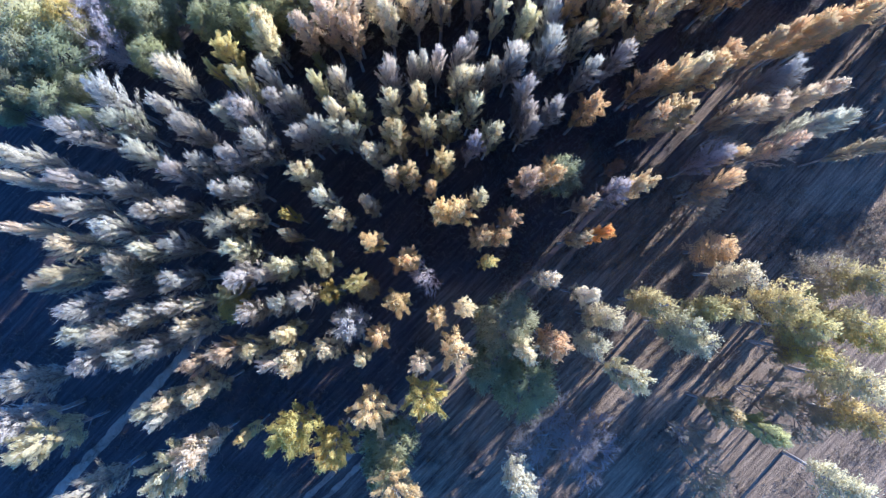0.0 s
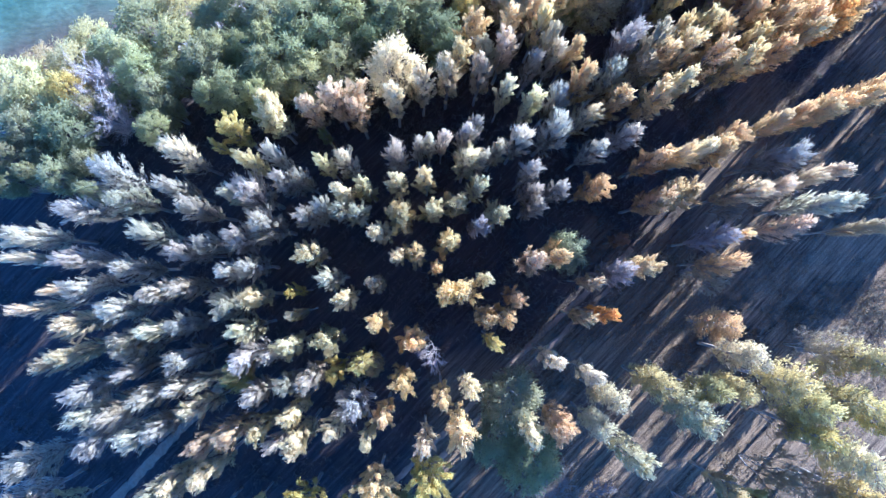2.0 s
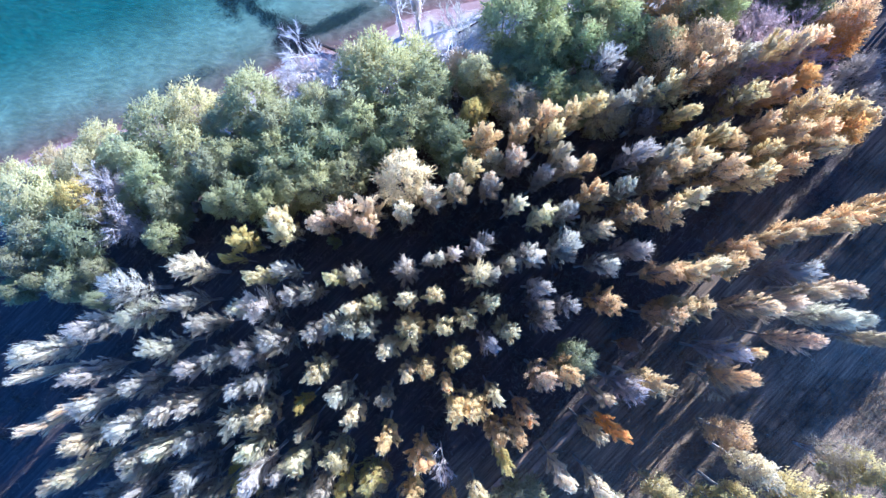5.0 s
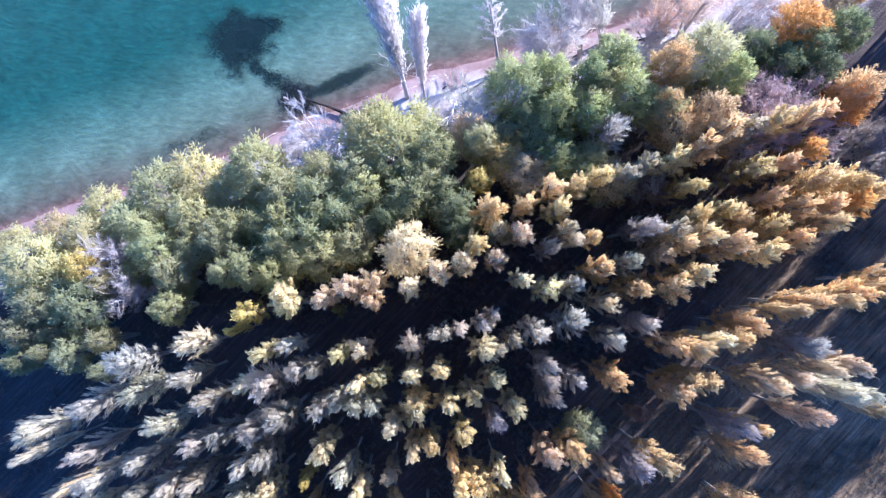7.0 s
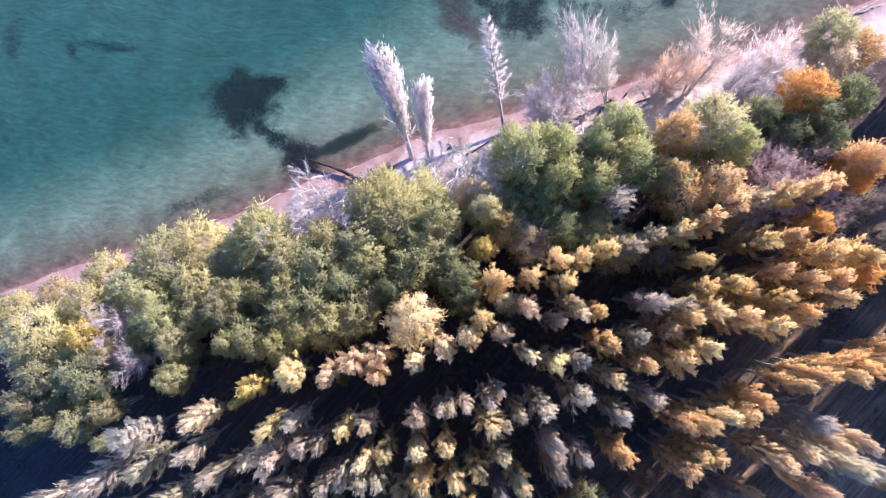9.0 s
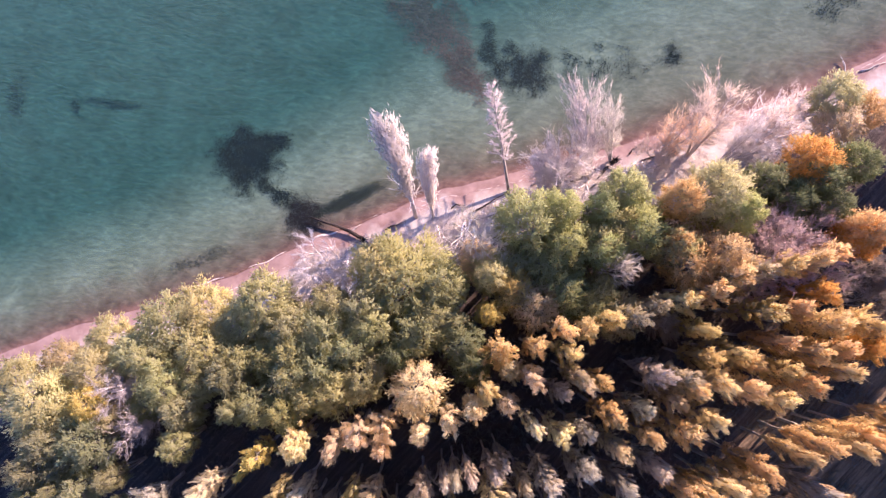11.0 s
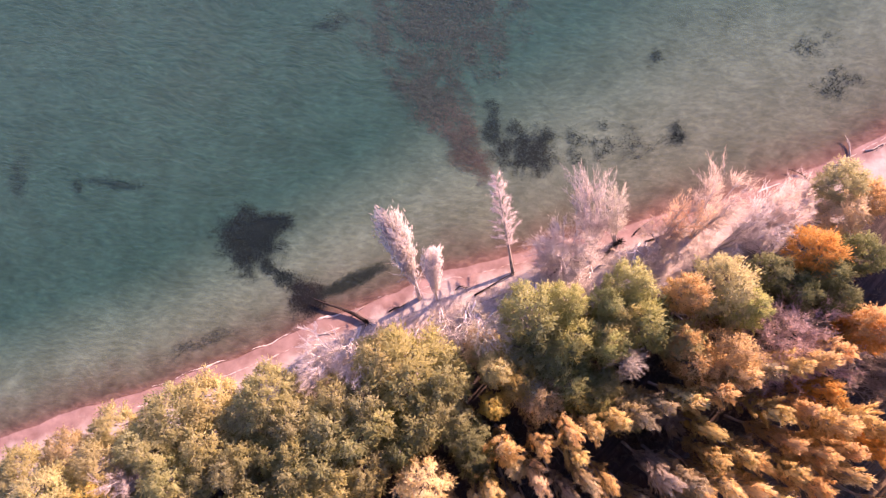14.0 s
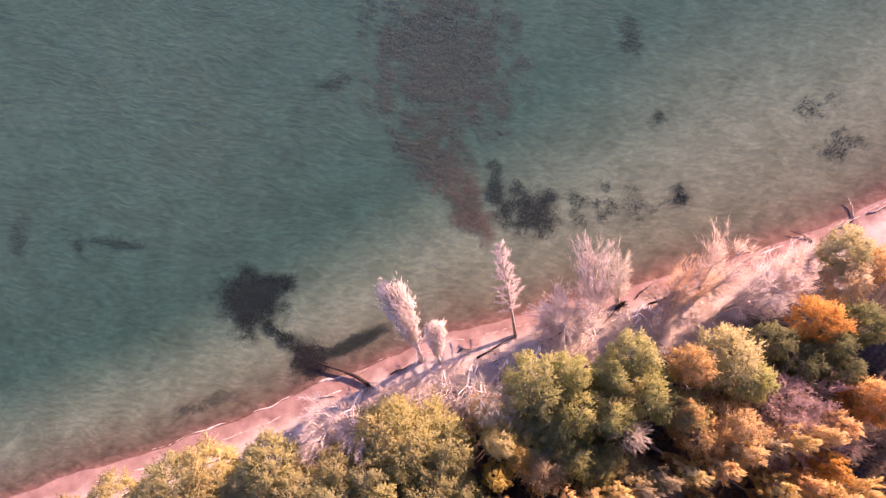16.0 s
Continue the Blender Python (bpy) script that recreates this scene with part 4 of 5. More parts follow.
poplar(-16.6, 22.9, 21.9, 2.6, "c")
poplar(7.3, 33.1, 20.3, 2.1, "y")
poplar(10.0, 34.7, 20.9, 2.1, "y")
poplar(10.4, 32.8, 22.0, 2.1, "y")
poplar(12.4, 35.0, 20.0, 2.4, "y")
poplar(14.8, 35.7, 20.0, 2.4, "y")
poplar(2.1, 29.1, 22.7, 2.2, "y")
poplar(1.1, 27.2, 23.3, 2.5, "p")
poplar(4.4, 27.6, 22.4, 2.3, "p")
poplar(6.7, 30.2, 22.2, 2.4, "p")
poplar(6.7, 25.6, 23.3, 1.6, "c")
poplar(13.6, 29.9, 21.5, 1.8, "o")
poplar(11.9, 29.6, 21.3, 1.9, "c")
poplar(11.1, 30.5, 23.3, 1.7, "b")
poplar(9.4, 24.7, 21.6, 2.2, "c")
bare_poplar(11.8, 24.9, 21.9, 2.0, "s")
poplar(14.3, 26.6, 23.2, 2.4, "o")
poplar(17.8, 24.7, 22.2, 2.4, "o")
bush(22.4, 43.5, 18.0, 3.4, "L")
bush(26.4, 42.4, 21.0, 3.8, "o")
poplar(26.7, 40.2, 21.6, 3.4, "o")
poplar(29.5, 40.7, 20.1, 2.8, "b")
poplar(24.5, 38.9, 21.8, 2.6, "o")
poplar(22.2, 37.8, 20.1, 2.6, "y")
poplar(19.3, 37.3, 20.1, 2.2, "b")
dead_tree(16.3, 41.2, 20.0, 3.4, "x")
bush(14.8, 38.9, 15.0, 2.9, "g")
bare_poplar(21.1, 35.6, 14.9, 3.0, "d")
poplar(23.5, 35.0, 20.5, 2.2, "y")
poplar(17.0, 36.1, 21.0, 2.2, "b")
poplar(31.9, 41.5, 21.8, 2.6, "o")
poplar(34.7, 41.6, 21.4, 2.6, "o")
poplar(37.1, 42.7, 19.8, 2.4, "o")
poplar(30.1, 36.7, 20.5, 2.8, "y")
poplar(32.9, 37.3, 21.0, 2.4, "o")
poplar(35.5, 38.6, 20.9, 2.6, "O")
poplar(36.4, 35.6, 21.4, 3.6, "o")
poplar(39.9, 35.3, 20.9, 2.8, "o")
poplar(42.2, 34.3, 19.9, 2.8, "o")
bare_poplar(28.5, 31.8, 20.3, 2.4, "o")
poplar(31.3, 33.9, 21.7, 2.2, "o")
poplar(24.4, 32.1, 20.6, 2.4, "y")
poplar(26.7, 32.7, 21.5, 2.2, "y")
poplar(34.1, 32.7, 22.0, 2.8, "o")
poplar(37.0, 32.7, 21.2, 2.8, "o")
poplar(39.9, 33.3, 21.3, 2.8, "O")
poplar(31.8, 31.0, 21.1, 2.6, "y")
poplar(27.9, 29.3, 21.9, 2.9, "y")
bare_poplar(24.6, 29.7, 23.4, 2.3, "y")
bare_poplar(22.4, 29.1, 22.3, 2.3, "y")
poplar(30.2, 28.6, 23.4, 2.4, "y")
poplar(33.6, 29.8, 21.9, 2.8, "o")
poplar(36.4, 31.0, 23.3, 2.5, "o")
poplar(21.3, 30.4, 23.1, 2.5, "b")
bare_poplar(19.0, 30.8, 22.7, 2.3, "d")
bush(41.4, 45.1, 21.0, 3.1, "o")
bare_tree(45.0, 41.1, 16.0, 4.5, "d")
bare_tree(45.2, 37.5, 16.0, 3.5, "d")
bare_tree(42.0, 39.5, 16.0, 2.9, "d")
bush(9.8, 39.3, 12.0, 5.0, "m")
bush(6.3, 39.9, 10.0, 3.1, "b")
bush(6.9, 46.0, 17.5, 5.2, "j")
bush(10.4, 47.2, 17.5, 3.4, "j")
bush(10.9, 43.5, 17.5, 4.3, "j")
bush(17.3, 49.2, 17.5, 3.8, "j")
bush(18.4, 45.4, 17.5, 4.8, "j")
bush(14.4, 43.2, 17.5, 3.4, "j")
bush(14.7, 47.2, 17.5, 2.8, "j")
bush(23.0, 48.4, 19.0, 3.1, "o")
bush(26.7, 48.7, 19.0, 5.4, "C")
bush(28.7, 47.0, 19.0, 3.7, "j")
bush(37.3, 52.8, 17.0, 3.9, "O")
bush(32.4, 50.6, 16.0, 3.2, "G")
bush(35.3, 48.9, 16.0, 3.5, "G")
bush(39.4, 48.2, 16.0, 3.5, "G")
bush(38.3, 50.8, 16.0, 3.5, "G")
bush(42.5, 52.6, 16.0, 3.5, "G")
bush(42.4, 60.5, 12.0, 4.3, "C")
bush(42.3, 57.3, 12.0, 3.9, "p")
bush(45.4, 59.0, 12.0, 3.4, "o")
dead_tree(16.7, 41.2, 20.0, 3.4, "x")
bush(23.7, 41.6, 19.0, 3.9, "o")
bush(28.3, 40.8, 19.0, 3.4, "o")
bush(41.5, 44.5, 19.0, 3.4, "O")
bush(22.1, 43.9, 19.0, 2.2, "o")
bush(3.0, 40.3, 17.0, 2.6, "C")
dead_tree(-3.9, 44.3, 3.0, 3.3, "x")
dead_tree(-11.7, 40.4, 4.0, 3.2, "x")
dead_tree(10.4, 45.7, 4.0, 3.9, "x")
dead_tree(24.3, 53.3, 4.0, 3.2, "x")
bush(-33.0, 31.0, 14.0, 3.5, "L")
bush(-27.5, 32.2, 15.0, 4.1, "L")
bush(-23.4, 31.0, 15.0, 3.5, "g")
bush(-20.5, 31.6, 15.0, 3.5, "L")
bush(-27.7, 28.7, 14.0, 2.9, "g")
bush(-33.8, 26.3, 13.0, 2.7, "m")
bush(-42.9, 26.3, 14.0, 3.5, "L")
bush(-37.0, 25.1, 14.0, 2.4, "l")
bush(-42.1, 19.8, 14.0, 2.8, "m")
bush(-45.5, 16.9, 14.0, 2.4, "m")
bush(-18.0, 32.2, 16.0, 3.5, "L")
bush(-11.7, 32.8, 16.0, 3.5, "L")
bush(-9.4, 35.1, 16.0, 3.5, "L")
bush(-14.1, 37.0, 15.0, 3.5, "g")
bush(-8.8, 31.1, 15.0, 2.7, "g")
bush(-16.2, 27.5, 16.0, 3.2, "L")
bush(-8.9, 41.1, 15.0, 4.7, "C")
bush(-3.3, 36.3, 16.0, 3.5, "L")
bush(-1.2, 35.3, 15.0, 2.9, "g")
bush(-29.3, 25.2, 12.0, 2.4, "g")
bush(6.0, 41.6, 13.0, 3.6, "g")
bush(8.8, 42.5, 15.0, 3.5, "L")
bush(11.8, 43.7, 15.0, 3.5, "G")
bush(14.4, 43.9, 17.0, 3.4, "L")
bush(16.2, 46.3, 17.0, 3.4, "L")
bush(-48.7, 28.3, 9.0, 4.6, "C")
bush(-43.9, 30.2, 9.0, 4.0, "l")
bush(-38.7, 32.8, 10.0, 4.2, "C")
bush(-54.6, 26.3, 8.0, 5.0, "C")
bush(5.4, 39.2, 14.0, 4.0, "e")
bush(8.1, 37.4, 14.0, 4.2, "l")
bush(11.2, 38.8, 15.0, 4.2, "j")
bush(13.6, 37.4, 15.0, 3.8, "j")
bush(8.9, 41.5, 15.0, 4.0, "j")
bush(3.3, 41.1, 9.0, 3.6, "C")
bush(16.9, 36.1, 16.0, 3.8, "l")
bush(2.1, 42.1, 8.0, 3.4, "p")


# ---- the shore: leaning trees, fallen wood, weed beds ----
plume_poplar(-5.1, 47.6, 19.4, 3.7, "x", (-0.214, 0.535))
plume_poplar(-3.0, 47.5, 20.0, 2.4, "x", (-0.04, 0.27))
skeleton_tree(6.1, 50.6, 16.4, 4.2, "x", (-0.25, 0.876))
feathery_tree(15.9, 52.4, 16.6, 4.6, "x", (-0.26, 0.64))
feathery_tree(18.5, 54.5, 13.4, 4.0, "x", (-0.23, 0.52))
feathery_tree(12.2, 51.8, 10.5, 7.0, "x", (-0.12, 0.36))
feathery_tree(10.6, 51.2, 8.5, 5.0, "x", (-0.2, 0.3))
bare_tree(32.7, 41.5, 21.0, 8.0, "v")
bare_tree(35.7, 42.3, 21.0, 8.0, "v", (0.03, 0.03))
bare_tree(25.6, 45.9, 14.0, 5.0, "k")
feathery_tree(27.8, 55.2, 13.5, 6.5, "k", (0.20, 0.55))
feathery_tree(24.6, 55.4, 9.5, 5.0, "q", (0.10, 0.34))
feathery_tree(31.2, 54.0, 13.0, 6.0, "w", (0.45, 0.35))
feathery_tree(33.6, 55.6, 12.0, 6.0, "k", (0.40, 0.30))
feathery_tree(36.5, 57.6, 9.0, 6.0, "k", (0.35, 0.25))
bush(7.4, 38.4, 11.0, 3.6, "l")
# low white brush along the top of the beach
dead_tree(-9.5, 43.8, 5.0, 5.0, "x", (0.2, -0.3))
toppled_tree(-2.6, 46.6, 7.0, 5.5, "x", (-0.2, -2.2))
toppled_tree(1.6, 47.4, 8.0, 6.0, "x", (0.1, -2.4))
toppled_tree(5.2, 48.2, 7.0, 6.0, "x", (-0.4, -2.0))
toppled_tree(9.0, 49.6, 7.5, 6.0, "x", (-0.3, -2.2))
dead_tree(11.0, 48.2, 5.5, 5.5, "x", (0.2, -0.3))
toppled_tree(-12.2, 44.2, 8.5, 7.0, "x", (-0.3, -1.8))
toppled_tree(21.5, 54.4, 7.0, 6.0, "x", (-0.6, -1.8))
bare_tree(24.5, 54.0, 5.0, 4.5, "k", (-0.2, 0.1))
dead_tree(2.0, 45.4, 18.0, 6.5, "x", (-0.02, -0.12))
dead_tree(-14.0, 41.5, 16.5, 7.0, "x", (-0.02, -0.06))
dead_tree(-16.2, 39.6, 14.0, 6.5, "x", (0.0, -0.08))
toppled_tree(-8.7, 43.5, 3.4, 5.1, "x", (-0.50, -1.33))
toppled_tree(-5.1, 44.3, 5.4, 4.6, "x", (-0.40, -2.11))
toppled_tree(-2.0, 45.7, 3.8, 4.5, "x", (-0.11, -1.24))
toppled_tree(2.0, 46.2, 4.1, 3.6, "x", (-0.74, -1.11))
toppled_tree(5.7, 47.2, 3.7, 4.4, "x", (0.29, -2.17))
toppled_tree(8.7, 48.7, 4.6, 5.4, "x", (-0.83, -1.54))
toppled_tree(12.1, 50.1, 5.3, 3.8, "x", (-0.36, -1.30))
toppled_tree(15.5, 51.8, 4.7, 4.4, "x", (-0.87, -1.61))
toppled_tree(19.0, 53.4, 4.1, 4.5, "x", (-0.61, -1.19))
toppled_tree(22.4, 54.6, 5.0, 4.1, "x", (-0.28, -1.87))
toppled_tree(-11.4, 41.9, 4.2, 4.2, "x", (-0.15, -1.76))
toppled_tree(-6.7, 42.5, 4.3, 4.9, "x", (-0.54, -1.11))
toppled_tree(3.3, 43.8, 3.6, 5.0, "x", (-0.52, -1.69))
toppled_tree(7.4, 45.7, 4.7, 4.5, "x", (-0.54, -2.20))
toppled_tree(0.8, 47.2, 9.5, 6.5, "x", (0.15, -1.1))
dead_tree(-13.9, 40.4, 7.5, 7.5, "x", (0.0, -0.2))


# rows that go on beyond the field and throw their shade over it
rows_on = random.Random(17)
for i in (-1, 0, 1, 2, 3, 5, 6, 8, 9, 11):
    for k in range(2 if i in (-1, 1) else 0, 6):
        across, along = i * 4.4 + rows_on.uniform(-0.7, 0.7), k * 4.6 + rows_on.uniform(-0.9, 0.9)
        outlying_poplar(52.5 + along * 0.72 + across * 0.05, 17.0 + across * 0.85 + along * 0.62, rows_on.uniform(19, 22), rows_on.uniform(2.4, 3.4), rows_on.choice("oopyc"))



def fallen_log(x, y, x2, y2, r):
    """A washed-out dead trunk with its torn root plate."""
    rng = random.Random(8)
    thing = new("fallen_log")
    thing.location = (x, y, float(ground_height(x, y)))
    way = Vector((x2 - x, y2 - y, 0.1 - float(ground_height(x, y))))
    trunk, roots = Shape(), Shape()
    trunk.tube([Vector((0, 0, 0.35)) + way * s + Vector((0, 0.25 * math.sin(s * 5), 0)) for s in (0, 0.25, 0.5, 0.75, 1)], (r, r * 0.9, r * 0.7, r * 0.5, r * 0.2), 8)
    for k in range(3):
        s = rng.uniform(0.3, 0.8)
        trunk.tube([Vector((0, 0, 0.35)) + way * s, Vector((0, 0, 0.8)) + way * (s + 0.12) + scatter(rng, 0.4)], (r * 0.3, r * 0.08), 4)
    for k in range(10):
        w = k * 0.63
        out = Vector((math.cos(w) * 0.5, math.sin(w) * 0.5, 0.3 + rng.uniform(-0.3, 0.8)))
        roots.tube([Vector((0, 0, 0.3)), Vector((0, 0, 0.3)) + out * 0.8, Vector((0, 0, 0.25)) + out * rng.uniform(1.2, 2.0) + scatter(rng, 0.2)], (0.11, 0.06, 0.015), 4)
    for name, shape in (("trunk", trunk), ("root_plate", roots)):
        new(name, shape.mesh(name, DARK_BARK, True)).parent = thing
    return tagged(thing, "dark dead trunk with torn roots lying on the sand", "log", "driftwood")


def tide_line(x0, x1, out, seed):
    """A broken, uneven ridge of pale dry foam and sand where the waves run out."""
    rng = random.Random(seed)
    v, f = [], []
    x = x0
    while x < x1:
        y = float(np.interp(x, SHORE_X, SHORE_Y))
        y += (out - float(off_shore(x, y))) / 0.92 + 0.25 * noise.noise(Vector((x * 0.5, seed, 0)))
        wide = max(0.0, 0.0 + 0.34 * noise.noise(Vector((x * 0.28, 7.0, seed))) + rng.uniform(-0.05, 0.08))
        z = max(0.0, float(ground_height(x, y)))
        v += [(x, y - wide, z), (x, y, z + 0.02 + wide * 0.12), (x, y + wide * 0.6, z)]
        x += 0.3
    for i in range(len(v) // 3 - 1):
        for k in (0, 1):
            f.append((i * 3 + k, i * 3 + k + 3, i * 3 + k + 4, i * 3 + k + 1))
    me = bpy.data.meshes.new("tide_line")
    me.from_pydata(v, [], f)
    me.materials.append(FOAM)
    return tagged(new("tide_line", me), "broken pale line of dry foam along the water", "foam line", "tide lines", "stuff")


tide_line(-37, -7.5, 0.2, 3)
tide_line(-44, -12, -1.5, 5)
tide_line(-6, 13, -1.0, 8)
tide_line(36, 54, -0.4, 11)
fallen_log(-11.4, 44.8, -17.8, 47.8, 0.24)
fallen_log(19.0, 54.6, 16.8, 52.6, 0.30)
fallen_log(26.0, 55.5, 23.5, 53.5, 0.26)


def driftwood(x, y, length, turn, r):
    """A bleached branch washed up on the sand."""
    rng = random.Random(int(x * 31 + y * 7))
    shape = Shape()
    way = Vector((math.cos(radians(turn)), math.sin(radians(turn)), 0)) * length
    pts = [Vector((0, 0, r * 0.8)) + way * q + Vector((rng.gauss(0, 0.12), rng.gauss(0, 0.12), 0.1 * q)) for q in (0, 0.3, 0.6, 1)]
    shape.tube(pts, (r, r * 0.85, r * 0.6, r * 0.2), 6)
    for k in range(3):
        a = pts[1].lerp(pts[3], rng.random())
        shape.tube([a, a + Vector((rng.gauss(0, 0.5), rng.gauss(0, 0.5), rng.uniform(0.05, 0.35)))], (r * 0.4, r * 0.1), 4)
    ob = new("driftwood", shape.mesh("driftwood", rng.choice((BARK, BARK, DARK_BARK)), True))
    ob.location = (x, y, float(ground_height(x, y)))
    return tagged(ob, "weathered fallen branch lying on the sand", "driftwood", "driftwood")


for x, y, length, turn, r in ((-9.0, 46.0, 3.2, 25, 0.10), (-1.2, 48.6, 2.6, 14, 0.09), (1.2, 48.0, 6.0, 28, 0.14), (8.6, 51.6, 3.4, 18, 0.10), (10.2, 50.2, 5.5, 34, 0.13), (20.6, 55.4, 3.0, 40, 0.12),
                              (22.2, 54.6, 4.2, 22, 0.11), (-13.6, 45.4, 2.4, 35, 0.08), (5.0, 48.4, 4.6, 205, 0.12), (16.6, 52.0, 5.0, 215, 0.13), (42.5, 62.6, 3.0, 160, 0.12), (45.5, 64.0, 3.2, 30, 0.14),
                              (47.8, 65.3, 2.6, 110, 0.12), (49.5, 66.0, 3.4, 20, 0.12), (-17.5, 43.2, 2.6, 12, 0.08), (13.5, 51.9, 3.5, 25, 0.11)):
    driftwood(x, y, length, turn, r)


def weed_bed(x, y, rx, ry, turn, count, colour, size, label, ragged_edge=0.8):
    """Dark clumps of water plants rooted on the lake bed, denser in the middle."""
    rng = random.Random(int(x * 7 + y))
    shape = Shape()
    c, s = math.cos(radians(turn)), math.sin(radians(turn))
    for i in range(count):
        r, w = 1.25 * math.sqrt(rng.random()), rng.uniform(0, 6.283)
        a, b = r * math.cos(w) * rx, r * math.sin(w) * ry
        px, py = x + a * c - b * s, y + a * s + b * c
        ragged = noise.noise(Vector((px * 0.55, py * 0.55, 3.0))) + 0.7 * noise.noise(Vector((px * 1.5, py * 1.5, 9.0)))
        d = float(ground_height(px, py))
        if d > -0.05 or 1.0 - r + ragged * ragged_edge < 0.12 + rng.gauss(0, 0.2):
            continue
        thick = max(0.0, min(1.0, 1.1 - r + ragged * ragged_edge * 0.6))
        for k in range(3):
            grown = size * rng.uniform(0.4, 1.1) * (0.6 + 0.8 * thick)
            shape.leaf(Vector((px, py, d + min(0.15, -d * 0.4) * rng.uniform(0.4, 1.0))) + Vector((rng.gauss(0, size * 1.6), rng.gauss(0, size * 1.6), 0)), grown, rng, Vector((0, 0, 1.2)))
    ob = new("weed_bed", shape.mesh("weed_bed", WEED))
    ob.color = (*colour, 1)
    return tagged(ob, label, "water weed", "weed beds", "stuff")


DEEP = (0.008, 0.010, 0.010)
DIM = (0.02, 0.024, 0.022)
RED = (0.66, 0.28, 0.235)
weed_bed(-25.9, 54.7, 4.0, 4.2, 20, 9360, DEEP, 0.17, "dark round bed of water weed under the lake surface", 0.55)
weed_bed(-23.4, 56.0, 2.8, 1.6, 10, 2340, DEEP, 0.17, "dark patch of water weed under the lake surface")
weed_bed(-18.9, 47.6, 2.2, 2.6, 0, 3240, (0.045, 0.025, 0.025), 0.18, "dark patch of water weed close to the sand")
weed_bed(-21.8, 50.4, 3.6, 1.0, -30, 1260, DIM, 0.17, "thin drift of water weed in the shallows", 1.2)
# long narrow band of dark olive pieces on the lake bed, edges nearly even
weed_bed(-13.4, 49.7, 5.2, 0.75, 25, 3960, (0.075, 0.08, 0.065), 0.15, "long dark olive band under the water along the shore", 0.3)
weed_bed(-2.6, 84.0, 9.2, 9.5, 0, 17000, RED, 0.24, "reddish brown bed of low water plants", 1.1)
weed_bed(-3.6, 72.2, 6.0, 3.0, -42, 5600, RED, 0.21, "reddish brown tongue of low water plants", 0.8)
weed_bed(0.9, 65.6, 3.6, 2.2, -60, 3000, (0.36, 0.19, 0.16), 0.19, "dull brown tip of a bed of water plants", 0.9)
weed_bed(-4.0, 89.5, 8.0, 5.0, 0, 3960, DIM, 0.18, "dark scattered water weed on the lake bed", 2.2)
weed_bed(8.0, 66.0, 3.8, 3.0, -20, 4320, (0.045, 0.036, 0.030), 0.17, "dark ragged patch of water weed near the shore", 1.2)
weed_bed(3.6, 68.6, 1.2, 3.6, -8, 1620, (0.05, 0.05, 0.045), 0.17, "dull streak of water weed near the shore", 0.9)
weed_bed(16.5, 66.8, 6.5, 2.2, 5, 1620, DIM, 0.14, "scattered dark tufts of water weed", 2.6)
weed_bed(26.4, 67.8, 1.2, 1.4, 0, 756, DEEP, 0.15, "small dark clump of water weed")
weed_bed(46.6, 74.4, 3.0, 2.0, -10, 756, DIM, 0.14, "scattered dark tufts of water weed", 2.4)
weed_bed(44.0, 79.5, 3.0, 2.0, 20, 540, DIM, 0.14, "scattered dark tufts of water weed", 2.6)
weed_bed(-42.5, 61.6, 4.4, 0.6, -5, 900, (0.10, 0.14, 0.13), 0.15, "thin dark line of water weed", 1.0)
weed_bed(-46.8, 61.0, 0.5, 1.6, 15, 360, (0.06, 0.09, 0.09), 0.13, "short dark streak of water weed", 0.8)
weed_bed(-54.0, 62.5, 1.2, 3.0, 0, 720, (0.10, 0.14, 0.13), 0.15, "dark streak of water weed under the surface", 0.8)
weed_bed(20.6, 88.0, 1.8, 2.4, 0, 756, DIM, 0.15, "small dark clump of water weed", 1.4)
weed_bed(24.0, 77.5, 1.2, 1.0, 0, 288, DIM, 0.14, "small dark clump of water weed", 1.6)
weed_bed(-16.2, 81.8, 2.6, 1.4, 0, 684, DIM, 0.14, "scattered dark tufts of water weed", 2.2)
weed_bed(-31.0, 42.4, 6.0, 0.7, 22, 900, (0.22, 0.20, 0.17), 0.14, "dull drift of water weed along the sand", 1.0)


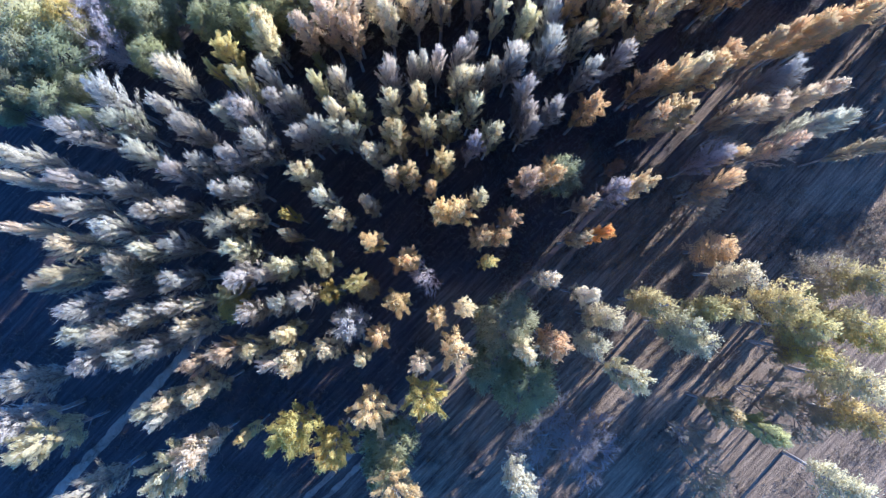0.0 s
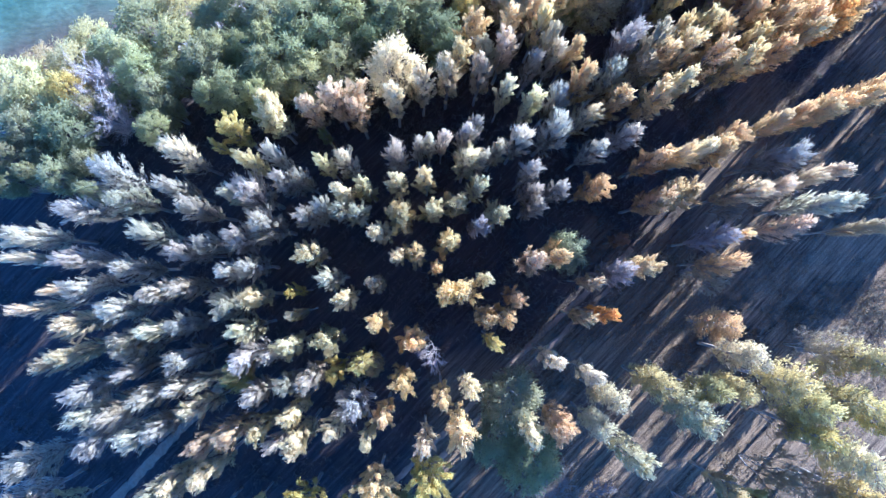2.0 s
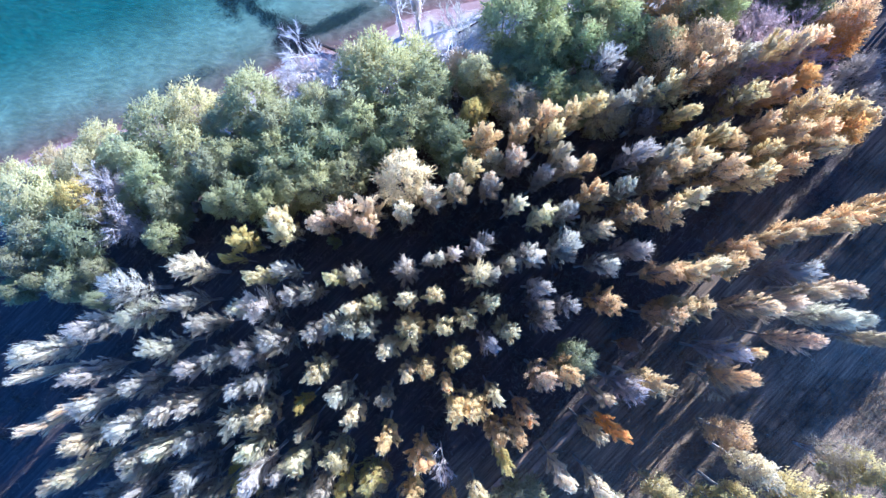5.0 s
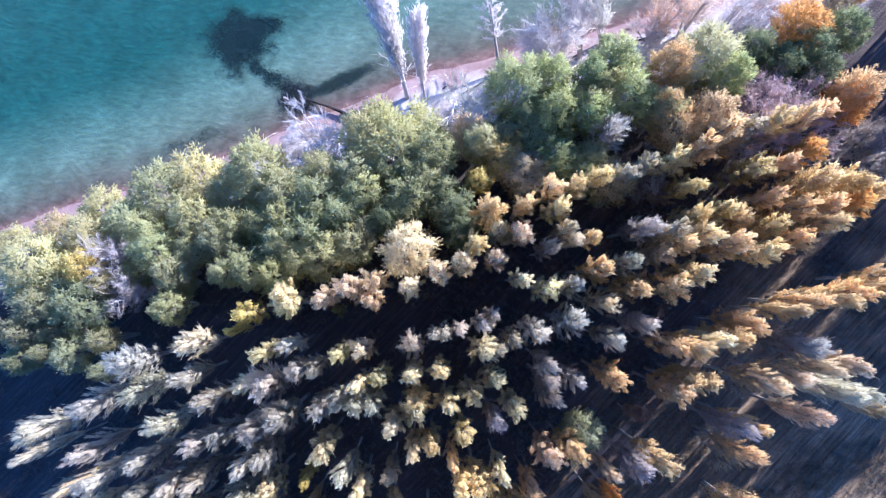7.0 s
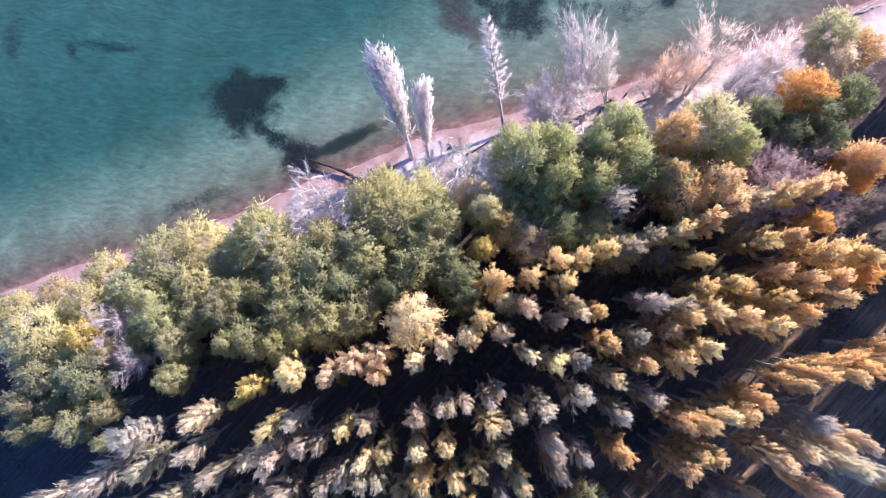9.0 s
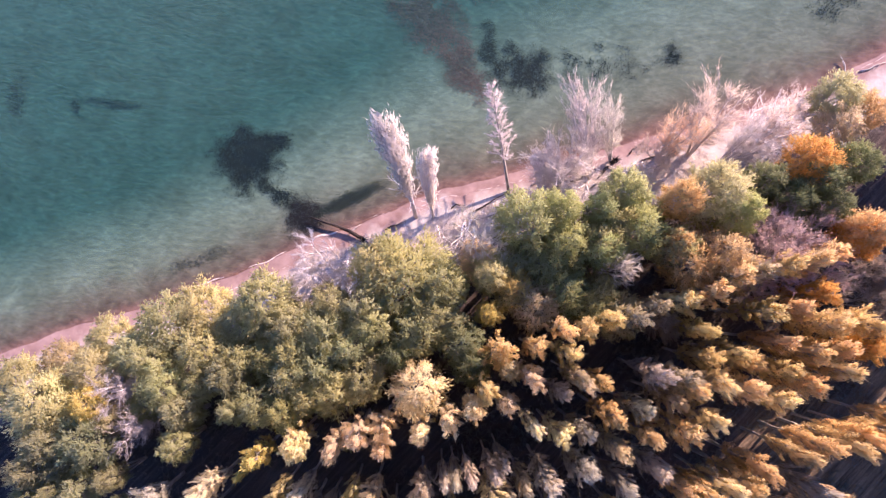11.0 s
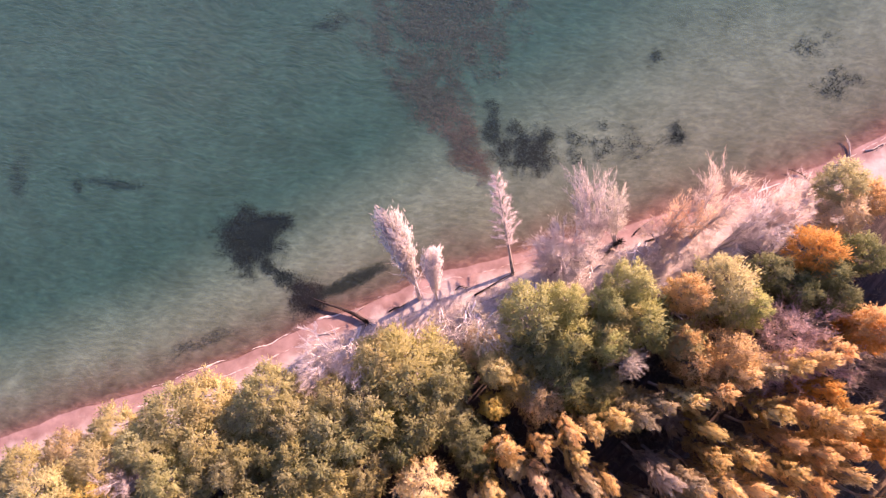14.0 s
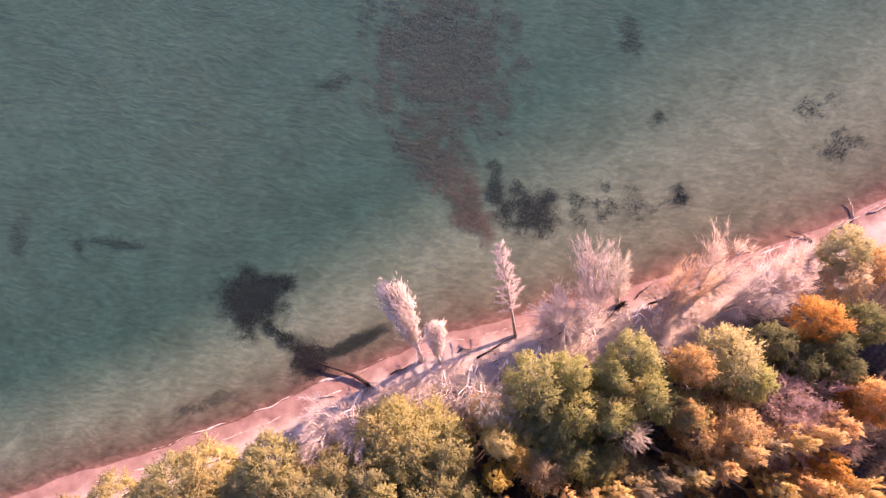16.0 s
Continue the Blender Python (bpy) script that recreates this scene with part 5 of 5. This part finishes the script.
# ---- undergrowth: dry scrub and fallen leaves ----
def undergrowth(name, count, region, tall, colour, label, seed):
    """Low tangled stalks that stand in drifts on the ground."""
    rng = random.Random(seed)
    x0, x1, y0, y1 = region
    shape = Shape()
    while count > 0:
        px, py = rng.uniform(x0, x1), rng.uniform(y0, y1)
        if off_shore(px, py) > -9 or noise.noise(Vector((px * 0.16, py * 0.16, seed))) + rng.uniform(-0.25, 0.25) < 0.02:
            count -= 0.2
            continue
        count -= 1
        foot = Vector((px, py, float(ground_height(px, py))))
        for k in range(7):
            tip = foot + Vector((rng.gauss(0, 0.35), rng.gauss(0, 0.35), rng.uniform(0.3, 1.0) * tall))
            shape.twig(foot + scatter(rng, 0.1), tip, rng.uniform(0.05, 0.10), rng)
        for k in range(3):
            shape.leaf(foot + Vector((rng.gauss(0, 0.4), rng.gauss(0, 0.4), rng.uniform(0.05, 0.7) * tall)), rng.uniform(0.1, 0.24), rng, Vector((0, 0, 0.6)))
    ob = new(name, shape.mesh(name, FOLIAGE))
    ob.color = (*colour, 1)
    return tagged(ob, label, "undergrowth", kind="stuff")


undergrowth("scrub", 5200, (-2, 56, -6, 44), 1.3, (0.17, 0.17, 0.14), "grey tangled dry scrub between the trees", 41)
undergrowth("scrub", 3800, (-58, 6, -40, 32), 0.8, (0.16, 0.135, 0.10), "thin brown dry scrub on leaf litter", 42)
undergrowth("dry_grass", 4200, (8, 64, -45, 10), 0.5, (0.33, 0.28, 0.19), "straw-coloured dry grass tufts in the field", 43)
undergrowth("scrub", 3000, (-58, 50, 22, 52), 1.0, (0.20, 0.17, 0.12), "brown scrub under the willows", 44)


def beach_litter(x0, x1, count, seed):
    """Mats of bleached twigs and stalks that lie along the top of the beach."""
    rng = random.Random(seed)
    shape = Shape()
    while count > 0:
        px = rng.uniform(x0, x1)
        py = float(np.interp(px, SHORE_X, SHORE_Y)) - rng.triangular(2.6, 11.0, 6.2)
        if noise.noise(Vector((px * 0.33, py * 0.33, seed))) + rng.uniform(-0.3, 0.3) < -0.02:
            count -= 0.3
            continue
        count -= 1
        foot = Vector((px, py, float(ground_height(px, py)) + 0.04))
        lie = rng.gauss(0.55, 0.7)
        for k in range(6):
            w = lie + rng.gauss(0, 0.45)
            tip = foot + Vector((math.cos(w), math.sin(w), rng.uniform(0.02, 0.25))) * rng.uniform(0.4, 1.5)
            shape.twig(foot + scatter(rng, 0.12), tip, rng.uniform(0.035, 0.075), rng)
    ob = new("beach_litter", shape.mesh("beach_litter", FOLIAGE))
    ob.color = (0.90, 0.85, 0.81, 1)
    return tagged(ob, "mat of bleached twigs lying on the sand", "driftwood", kind="stuff")


beach_litter(-17, 30, 5200, 61)
